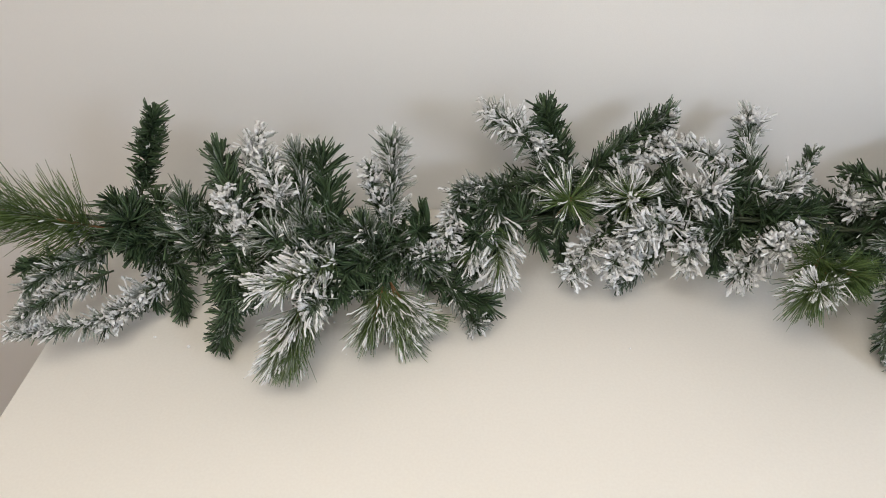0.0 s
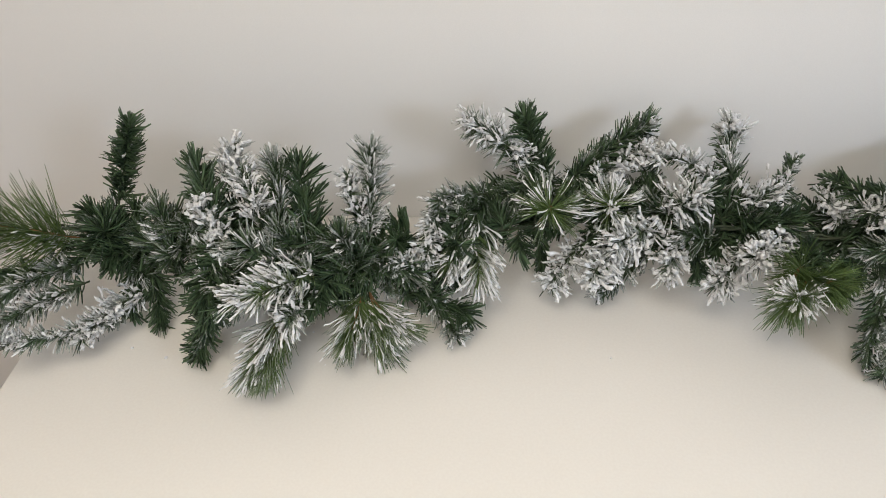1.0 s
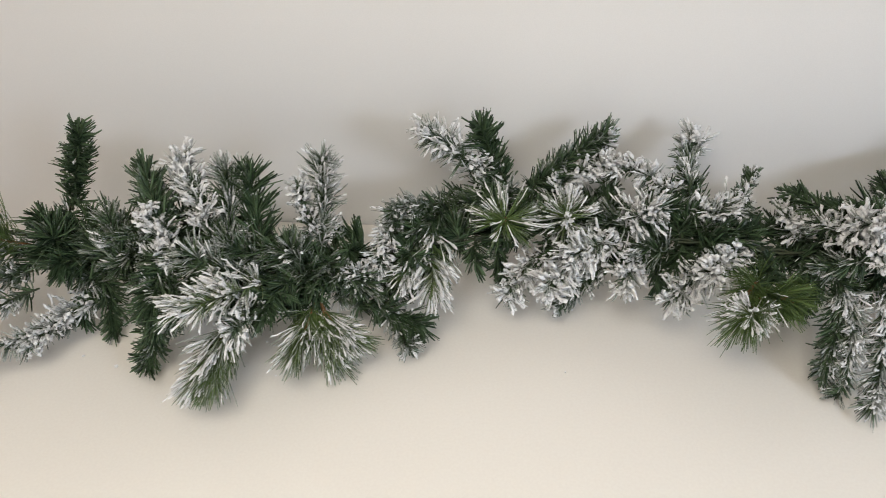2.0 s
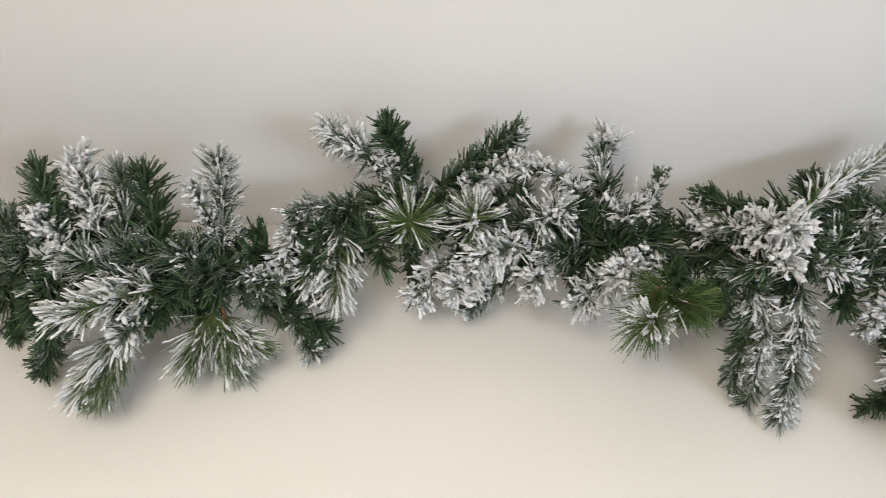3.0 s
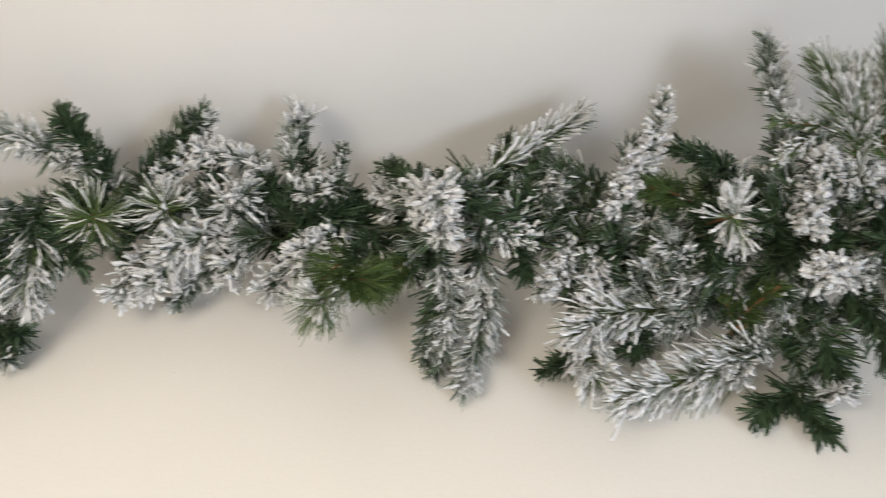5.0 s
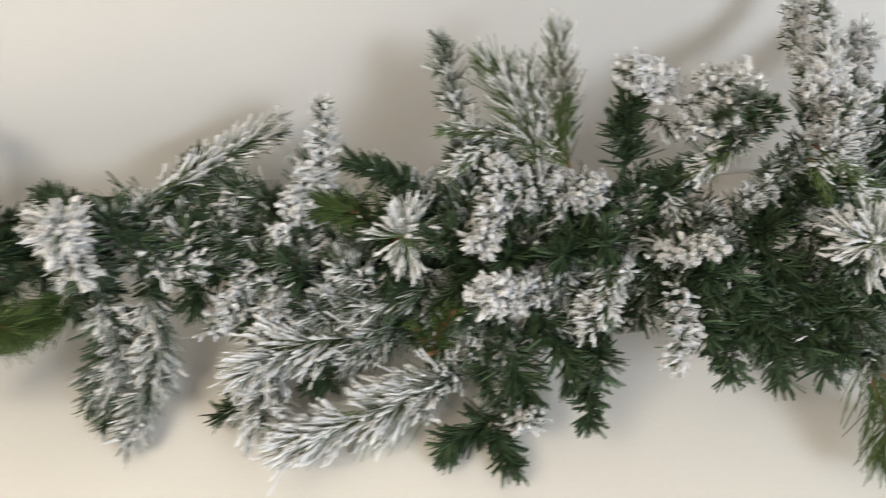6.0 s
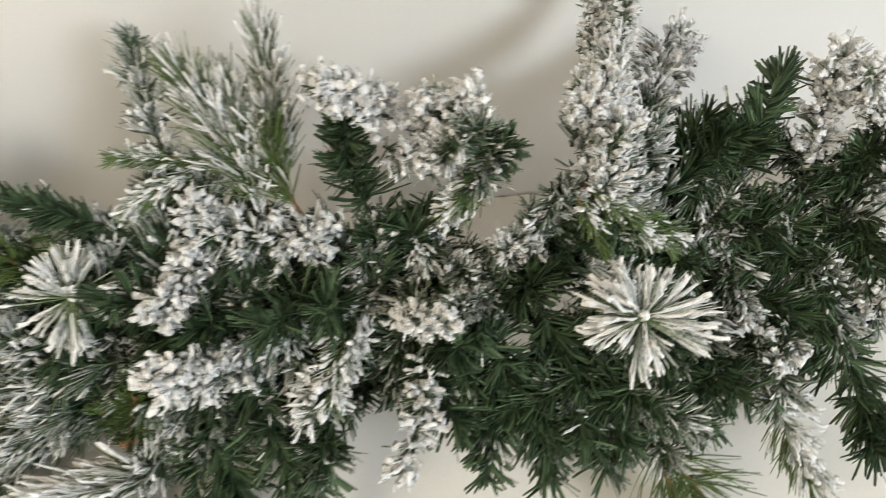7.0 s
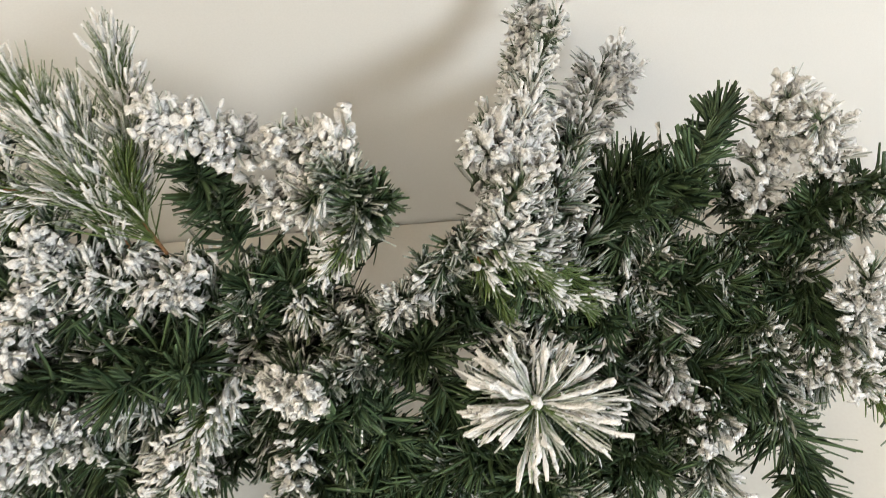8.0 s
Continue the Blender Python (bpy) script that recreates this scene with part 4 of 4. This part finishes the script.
sprig("m", (0.977, 0.777, 0.910), (0.937, 0.762, 0.912), (0.897, 0.745, 0.916), 0.031, 0.27, 0.65)
sprig("m", (0.881, 0.767, 0.859), (0.871, 0.779, 0.903), (0.877, 0.823, 0.919), 0.031, 0.46, 0.65)
sprig("g", (1.420, 0.638, 0.889), (1.419, 0.585, 0.901), (1.433, 0.555, 0.891), 0.033, 0.10, 0.65)
sprig("m", (1.228, 0.625, 0.811), (1.255, 0.619, 0.846), (1.288, 0.625, 0.864), 0.033, 0.44, 0.65)
sprig("m", (1.383, 0.633, 0.846), (1.370, 0.668, 0.873), (1.354, 0.700, 0.904), 0.034, 0.28, 0.65)
sprig("g", (1.169, 0.682, 0.881), (1.177, 0.696, 0.918), (1.186, 0.712, 0.952), 0.032, 0.11, 0.65)
sprig("m", (1.305, 0.586, 0.823), (1.286, 0.609, 0.857), (1.260, 0.618, 0.905), 0.033, 0.20, 0.65)
sprig("g", (1.406, 0.611, 0.879), (1.399, 0.635, 0.895), (1.385, 0.649, 0.921), 0.034, 0.03, 0.65)
sprig("g", (0.970, 0.754, 0.838), (1.009, 0.724, 0.833), (1.046, 0.696, 0.828), 0.034, 0.05, 0.65)
sprig("m", (1.243, 0.730, 0.934), (1.263, 0.695, 0.926), (1.287, 0.674, 0.907), 0.033, 0.25, 0.65)
sprig("m", (1.354, 0.762, 0.955), (1.304, 0.752, 0.958), (1.255, 0.743, 0.961), 0.034, 0.26, 0.65)
sprig("g", (1.064, 0.681, 0.831), (1.095, 0.687, 0.869), (1.124, 0.689, 0.909), 0.032, 0.07, 0.65)
sprig("m", (1.365, 0.744, 0.955), (1.382, 0.719, 0.941), (1.395, 0.689, 0.932), 0.034, 0.20, 0.65)
sprig("m", (1.063, 0.707, 0.849), (1.061, 0.720, 0.893), (1.060, 0.732, 0.935), 0.032, 0.25, 0.65)
sprig("m", (1.219, 0.642, 0.887), (1.198, 0.633, 0.860), (1.179, 0.628, 0.827), 0.032, 0.29, 0.65)
sprig("g", (1.112, 0.742, 0.872), (1.147, 0.710, 0.871), (1.177, 0.667, 0.883), 0.033, 0.07, 0.65)
sprig("g", (1.331, 0.730, 0.894), (1.363, 0.696, 0.897), (1.390, 0.659, 0.905), 0.034, 0.03, 0.65)
sprig("g", (1.380, 0.744, 0.976), (1.413, 0.726, 0.972), (1.435, 0.692, 0.981), 0.034, 0.05, 0.65)
sprig("m", (1.102, 0.694, 0.851), (1.055, 0.690, 0.861), (1.010, 0.686, 0.871), 0.032, 0.44, 0.65)
sprig("g", (0.955, 0.758, 0.897), (0.919, 0.763, 0.898), (0.883, 0.765, 0.902), 0.033, 0.12, 0.65)
sprig("g", (1.402, 0.648, 0.884), (1.425, 0.622, 0.917), (1.436, 0.585, 0.959), 0.033, 0.10, 0.65)
sprig("g", (1.307, 0.738, 0.959), (1.270, 0.721, 0.956), (1.233, 0.700, 0.956), 0.033, 0.11, 0.65)
sprig("g", (1.216, 0.680, 0.923), (1.180, 0.660, 0.906), (1.150, 0.654, 0.874), 0.031, 0.12, 0.65)
sprig("g", (1.150, 0.682, 0.846), (1.119, 0.671, 0.838), (1.087, 0.655, 0.838), 0.033, 0.03, 0.65)
sprig("g", (1.145, 0.733, 0.897), (1.106, 0.731, 0.908), (1.067, 0.727, 0.920), 0.033, 0.03, 0.65)
sprig("g", (1.485, 0.724, 0.995), (1.451, 0.722, 0.981), (1.421, 0.725, 0.964), 0.035, 0.14, 0.65)
sprig("m", (1.027, 0.738, 0.836), (0.988, 0.741, 0.858), (0.950, 0.747, 0.876), 0.034, 0.46, 0.65)
sprig("g", (1.391, 0.716, 0.916), (1.408, 0.677, 0.914), (1.419, 0.632, 0.920), 0.034, 0.13, 0.65)
sprig("m", (1.151, 0.702, 0.863), (1.172, 0.660, 0.854), (1.192, 0.620, 0.847), 0.033, 0.29, 0.65)
sprig("m", (1.311, 0.738, 0.941), (1.311, 0.712, 0.916), (1.307, 0.678, 0.899), 0.034, 0.30, 0.65)
sprig("m", (1.536, 0.624, 0.879), (1.555, 0.625, 0.908), (1.571, 0.624, 0.937), 0.029, 0.29, 0.65)
sprig("g", (1.342, 0.674, 0.882), (1.369, 0.678, 0.930), (1.394, 0.695, 0.960), 0.029, 0.12, 0.65)
sprig("g", (1.181, 0.782, 0.935), (1.227, 0.764, 0.957), (1.271, 0.747, 0.977), 0.031, 0.04, 0.65)
sprig("g", (1.548, 0.659, 0.964), (1.508, 0.639, 0.967), (1.468, 0.614, 0.978), 0.027, 0.10, 0.65)
sprig("g", (1.379, 0.616, 0.862), (1.394, 0.636, 0.881), (1.406, 0.625, 0.939), 0.029, 0.14, 0.65)
sprig("m", (1.460, 0.626, 0.922), (1.421, 0.618, 0.956), (1.391, 0.656, 0.933), 0.027, 0.27, 0.65)
sprig("m", (1.350, 0.676, 0.893), (1.316, 0.664, 0.892), (1.286, 0.641, 0.905), 0.030, 0.48, 0.65)
sprig("m", (1.718, 0.643, 0.887), (1.740, 0.633, 0.907), (1.764, 0.626, 0.922), 0.033, 0.48, 0.65)
sprig("g", (1.371, 0.734, 0.922), (1.338, 0.732, 0.923), (1.307, 0.723, 0.930), 0.031, 0.10, 0.65)
sprig("m", (1.800, 0.728, 1.015), (1.779, 0.702, 1.000), (1.754, 0.671, 0.991), 0.033, 0.22, 0.65)
sprig("g", (1.693, 0.641, 0.900), (1.632, 0.593, 0.934), (1.591, 0.565, 0.944), 0.029, 0.06, 0.65)
sprig("g", (1.678, 0.587, 0.886), (1.649, 0.552, 0.893), (1.626, 0.524, 0.892), 0.030, 0.12, 0.65)
sprig("m", (1.573, 0.536, 0.872), (1.545, 0.544, 0.886), (1.518, 0.552, 0.897), 0.028, 0.30, 0.65)
sprig("g", (1.130, 0.692, 0.860), (1.160, 0.690, 0.891), (1.185, 0.697, 0.908), 0.032, 0.10, 0.65)
sprig("m", (1.217, 0.700, 0.879), (1.207, 0.723, 0.899), (1.197, 0.743, 0.922), 0.032, 0.22, 0.65)
sprig("m", (1.569, 0.570, 0.910), (1.535, 0.568, 0.906), (1.502, 0.566, 0.903), 0.028, 0.21, 0.65)
sprig("m", (1.810, 0.637, 0.933), (1.771, 0.643, 0.951), (1.732, 0.649, 0.969), 0.032, 0.28, 0.65)
sprig("m", (1.716, 0.691, 0.920), (1.672, 0.692, 0.949), (1.624, 0.681, 0.987), 0.032, 0.24, 0.65)
sprig("g", (1.753, 0.624, 0.905), (1.710, 0.598, 0.900), (1.667, 0.570, 0.900), 0.032, 0.09, 0.65)
sprig("g", (1.473, 0.677, 0.956), (1.459, 0.627, 0.960), (1.449, 0.594, 0.948), 0.027, 0.12, 0.65)
sprig("m", (1.291, 0.672, 0.867), (1.264, 0.660, 0.886), (1.240, 0.645, 0.907), 0.030, 0.44, 0.65)
sprig("g", (1.803, 0.664, 0.980), (1.809, 0.675, 1.013), (1.810, 0.681, 1.049), 0.032, 0.07, 0.65)
sprig("g", (1.282, 0.703, 0.855), (1.298, 0.725, 0.887), (1.315, 0.734, 0.932), 0.032, 0.07, 0.65)
sprig("g", (1.037, 0.785, 0.941), (1.064, 0.751, 0.939), (1.087, 0.724, 0.933), 0.033, 0.11, 0.65)
sprig("m", (1.419, 0.622, 0.930), (1.407, 0.665, 0.940), (1.394, 0.707, 0.954), 0.028, 0.44, 0.65)
sprig("m", (1.365, 0.719, 0.920), (1.404, 0.715, 0.933), (1.441, 0.700, 0.957), 0.030, 0.46, 0.65)
sprig("m", (1.206, 0.637, 0.865), (1.220, 0.662, 0.895), (1.231, 0.695, 0.916), 0.030, 0.20, 0.65)
sprig("m", (1.246, 0.736, 0.914), (1.268, 0.704, 0.904), (1.288, 0.674, 0.892), 0.031, 0.20, 0.65)
sprig("g", (1.565, 0.545, 0.852), (1.570, 0.558, 0.899), (1.577, 0.572, 0.939), 0.028, 0.09, 0.65)
sprig("g", (1.065, 0.727, 0.896), (1.089, 0.697, 0.879), (1.114, 0.664, 0.868), 0.033, 0.03, 0.65)
sprig("g", (1.330, 0.639, 0.827), (1.363, 0.626, 0.857), (1.395, 0.619, 0.877), 0.030, 0.11, 0.65)
sprig("g", (1.524, 0.620, 0.920), (1.511, 0.592, 0.910), (1.499, 0.568, 0.896), 0.028, 0.04, 0.65)
sprig("g", (1.801, 0.706, 0.984), (1.776, 0.673, 0.968), (1.755, 0.645, 0.949), 0.033, 0.04, 0.65)
sprig("m", (1.546, 0.594, 0.870), (1.568, 0.597, 0.909), (1.588, 0.598, 0.947), 0.029, 0.44, 0.65)
sprig("m", (1.608, 0.628, 0.953), (1.589, 0.592, 0.953), (1.575, 0.567, 0.943), 0.028, 0.27, 0.65)
sprig("g", (1.196, 0.749, 0.919), (1.172, 0.755, 0.933), (1.150, 0.754, 0.953), 0.032, 0.10, 0.65)
sprig("m", (1.678, 0.706, 0.972), (1.694, 0.674, 0.955), (1.709, 0.641, 0.940), 0.031, 0.24, 0.65)
sprig("g", (1.126, 0.697, 0.896), (1.113, 0.715, 0.923), (1.105, 0.725, 0.957), 0.032, 0.03, 0.65)
sprig("m", (1.395, 0.698, 0.903), (1.435, 0.707, 0.919), (1.470, 0.690, 0.962), 0.030, 0.21, 0.65)
sprig("g", (1.781, 0.678, 0.969), (1.739, 0.673, 0.972), (1.698, 0.667, 0.975), 0.032, 0.07, 0.65)
sprig("m", (1.793, 0.658, 0.911), (1.774, 0.630, 0.897), (1.749, 0.596, 0.892), 0.034, 0.28, 0.65)
sprig("g", (1.637, 0.707, 0.982), (1.676, 0.724, 0.979), (1.699, 0.717, 0.999), 0.032, 0.12, 0.65)
sprig("g", (1.318, 0.676, 0.853), (1.352, 0.666, 0.878), (1.384, 0.653, 0.908), 0.030, 0.03, 0.65)
sprig("g", (1.152, 0.778, 0.898), (1.130, 0.775, 0.920), (1.110, 0.771, 0.944), 0.033, 0.12, 0.65)
sprig("g", (1.485, 0.592, 0.872), (1.475, 0.604, 0.920), (1.467, 0.621, 0.957), 0.026, 0.13, 0.65)
sprig("m", (1.357, 0.725, 0.907), (1.357, 0.685, 0.893), (1.358, 0.641, 0.891), 0.030, 0.28, 0.65)
sprig("g", (1.459, 0.626, 0.902), (1.450, 0.644, 0.936), (1.441, 0.685, 0.939), 0.027, 0.13, 0.65)
sprig("g", (1.832, 0.664, 1.005), (1.807, 0.675, 1.014), (1.781, 0.684, 1.025), 0.030, 0.06, 0.65)
sprig("g", (1.429, 0.617, 0.922), (1.418, 0.602, 0.898), (1.408, 0.577, 0.894), 0.027, 0.08, 0.65)
sprig("g", (1.655, 0.681, 0.949), (1.611, 0.665, 0.983), (1.570, 0.644, 1.019), 0.026, 0.02, 0.65)
sprig("m", (1.707, 0.677, 0.936), (1.702, 0.681, 0.976), (1.698, 0.685, 1.011), 0.029, 0.29, 0.65)
sprig("m", (1.373, 0.628, 0.871), (1.361, 0.647, 0.897), (1.345, 0.680, 0.901), 0.028, 0.19, 0.65)
sprig("g", (1.848, 0.663, 0.928), (1.822, 0.650, 0.914), (1.793, 0.634, 0.906), 0.032, 0.05, 0.65)
sprig("g", (1.330, 0.698, 0.867), (1.303, 0.671, 0.874), (1.279, 0.643, 0.883), 0.030, 0.07, 0.65)
sprig("g", (1.648, 0.641, 0.922), (1.622, 0.647, 0.952), (1.597, 0.650, 0.984), 0.027, 0.12, 0.65)
sprig("m", (1.342, 0.683, 0.890), (1.364, 0.689, 0.940), (1.384, 0.700, 0.978), 0.028, 0.50, 0.65)
sprig("g", (1.335, 0.639, 0.871), (1.313, 0.623, 0.865), (1.294, 0.601, 0.869), 0.029, 0.08, 0.65)
sprig("m", (1.413, 0.670, 0.919), (1.397, 0.640, 0.914), (1.379, 0.628, 0.882), 0.027, 0.24, 0.65)
sprig("g", (1.820, 0.667, 0.991), (1.818, 0.635, 0.968), (1.814, 0.602, 0.947), 0.030, 0.06, 0.65)
sprig("g", (1.341, 0.735, 0.980), (1.335, 0.715, 0.944), (1.331, 0.690, 0.912), 0.029, 0.12, 0.65)
sprig("m", (1.728, 0.682, 0.902), (1.693, 0.650, 0.889), (1.647, 0.601, 0.911), 0.031, 0.48, 0.65)
sprig("g", (1.529, 0.661, 0.943), (1.544, 0.662, 0.977), (1.555, 0.653, 1.020), 0.026, 0.13, 0.65)
sprig("g", (1.507, 0.625, 0.883), (1.540, 0.598, 0.901), (1.571, 0.573, 0.916), 0.027, 0.07, 0.65)
sprig("m", (1.288, 0.671, 0.880), (1.268, 0.680, 0.910), (1.248, 0.689, 0.936), 0.030, 0.20, 0.65)
sprig("m", (1.543, 0.631, 0.906), (1.509, 0.644, 0.919), (1.474, 0.653, 0.936), 0.027, 0.29, 0.65)
sprig("g", (1.826, 0.655, 0.965), (1.783, 0.653, 0.961), (1.737, 0.647, 0.961), 0.030, 0.06, 0.65)
sprig("g", (1.815, 0.649, 0.893), (1.789, 0.618, 0.883), (1.773, 0.596, 0.859), 0.032, 0.11, 0.65)
sprig("g", (1.802, 0.615, 0.831), (1.755, 0.613, 0.881), (1.725, 0.624, 0.903), 0.031, 0.13, 0.65)
sprig("m", (1.652, 0.638, 0.907), (1.600, 0.603, 0.938), (1.564, 0.590, 0.935), 0.026, 0.31, 0.65)
sprig("m", (1.706, 0.729, 1.049), (1.688, 0.711, 1.019), (1.665, 0.685, 0.997), 0.028, 0.30, 0.65)
sprig("g", (1.402, 0.700, 0.917), (1.393, 0.712, 0.944), (1.386, 0.711, 0.983), 0.028, 0.06, 0.65)
sprig("g", (1.269, 0.754, 0.943), (1.290, 0.734, 0.931), (1.309, 0.718, 0.914), 0.030, 0.08, 0.65)
sprig("m", (1.647, 0.599, 0.914), (1.673, 0.585, 0.895), (1.691, 0.561, 0.894), 0.029, 0.26, 0.65)
sprig("g", (1.530, 0.573, 0.869), (1.498, 0.583, 0.865), (1.465, 0.586, 0.877), 0.028, 0.03, 0.65)
sprig("m", (1.786, 0.657, 0.945), (1.761, 0.667, 0.972), (1.736, 0.675, 0.998), 0.029, 0.28, 0.65)
sprig("m", (1.807, 0.731, 0.997), (1.763, 0.733, 1.008), (1.704, 0.709, 1.044), 0.030, 0.25, 0.65)
sprig("g", (1.674, 0.734, 0.989), (1.660, 0.700, 0.977), (1.647, 0.668, 0.965), 0.028, 0.12, 0.65)
sprig("g", (1.635, 0.622, 0.913), (1.622, 0.583, 0.914), (1.611, 0.549, 0.911), 0.027, 0.03, 0.65)

# green sprigs that hang towards the table's edge
sprig("g", (1.470, 0.575, 0.890), (1.458, 0.545, 0.872), (1.450, 0.516, 0.856), 0.028, 0.15, 0.8)
sprig("g", (1.515, 0.570, 0.888), (1.508, 0.540, 0.870), (1.500, 0.510, 0.853), 0.028, 0.12, 0.8)
sprig("g", (1.560, 0.560, 0.885), (1.556, 0.534, 0.870), (1.548, 0.506, 0.857), 0.028, 0.15, 0.8)
sprig("m", (1.600, 0.560, 0.885), (1.604, 0.532, 0.872), (1.606, 0.505, 0.862), 0.026, 0.35, 0.8)

# green twigs that tie the sprigs to the core wire
tied = []
for foot in list(FEET):
    root = core_at(foot[0] - 0.03 * math.copysign(1, foot[0] - 0.7) * rng.uniform(0.2, 1))
    if math.dist(root, foot) < 0.045 or any(math.dist(foot, p) < 0.04 for p in tied) or 1.38 < foot[0] < 1.57:
        continue
    tied.append(foot)
    tip = foot + 0.012 * unit(foot - root)
    sprig("g", tuple(root), tuple((root + tip) / 2 + rng.normal(0, 0.006, 3)), tuple(tip), 0.030, rng.uniform(0.05, 0.25) + (0.3 if foot[0] > 0.75 else 0), 0.5)

# short dark sprigs that fill the inside of the garland, close to the wire
for i in range(70):
    x = -0.46 + 2.3 * i / 70 + rng.uniform(-0.01, 0.01)
    a = core_at(x)
    turn = rng.uniform(0, 2 * math.pi)
    d = unit(np.array([rng.normal(0, 0.6), math.cos(turn), math.sin(turn)]))
    grow = 0.045 + 0.025 * min(max((x - 0.5) / 0.8, 0), 1)
    b = a + d * grow
    sprig("g", tuple(a), tuple((a + b) / 2 + rng.normal(0, 0.004, 3)), tuple(b), 0.034, rng.uniform(0.02, 0.07), 0.75)

# props under the garland, bent down to the table
for x in (-0.4, -0.2, 0.02, 0.25, 0.5, 0.72, 0.95, 1.2, 1.45, 1.7):
    a = core_at(x)
    sprig("g", tuple(a), (x + 0.01, a[1] + 0.01, (a[2] + TOP) / 2), (x + 0.02, a[1] + 0.015, TOP + 0.008), 0.028, 0.05, 0.6)

# the garland goes on past the last view
for i in range(26):
    x = 1.88 + 0.4 * i / 26
    a = core_at(x)
    turn = rng.uniform(0, 2 * math.pi)
    b = a + unit(np.array([rng.normal(0, 0.5), math.cos(turn), math.sin(turn)])) * 0.11
    b[2] = max(b[2], TOP + 0.015)
    sprig("m", tuple(a), tuple((a + b) / 2), tuple(b), 0.032, rng.uniform(0.1, 0.7), 0.65)



# bare brown ends of pine twigs
def twig_end(at, way, long=0.011):
    bm = bmesh.new()
    bmesh.ops.create_icosphere(bm, subdivisions=2, radius=1, matrix=Matrix.Diagonal((0.0034, 0.0034, long / 2, 1)))
    for p in bm.verts:
        p.co *= 1 + 0.3 * noise.noise(p.co * 320 + Vector(at) * 40)
    m = look(at, Vector(at) + Vector(way))
    bmesh.ops.transform(bm, matrix=m, verts=bm.verts)
    part("twig_end", bm, TWIG, garland, "bare brown twig end")


twig_end((1.132, 0.622, 0.826), (0.9, -0.1, 0.3))
twig_end((1.178, 0.612, 0.822), (0.8, 0.2, 0.4))
twig_end((1.141, 0.625, 0.822), (0.2, 0.5, 0.6), 0.009)

# crumbs of flock that fell on the table
def crumb(x, y, size, name="flock_crumb", mat=FLOCK, label="tiny white crumb of flock fallen on the table"):
    bm = bmesh.new()
    bmesh.ops.create_icosphere(bm, subdivisions=2, radius=size)
    for p in bm.verts:
        p.co *= 1 + 0.5 * noise.noise(p.co * (1.3 / size) + Vector((x * 50, y * 50, 0)))
        p.co.z *= 0.6
    low = min(p.co.z for p in bm.verts)
    ob = mesh_object(name, bm, mat)
    ob.location = (x, y, TOP - low)
    tagged(ob, label, "crumb", "fallen crumbs")


crumb(-0.380, 0.637, 0.0025)
crumb(-0.319, 0.619, 0.0030)
crumb(0.380, 0.778, 0.0020)
crumb(-0.138, 0.657, 0.0030)
crumb(-0.100, 0.682, 0.0018)
crumb(0.029, 0.639, 0.0014)
crumb(-0.069, 0.615, 0.0013)
crumb(0.363, 0.646, 0.0014)
crumb(0.935, 0.580, 0.0035, "twig_crumb", TWIG, "small brown scrap of twig lying on the table")
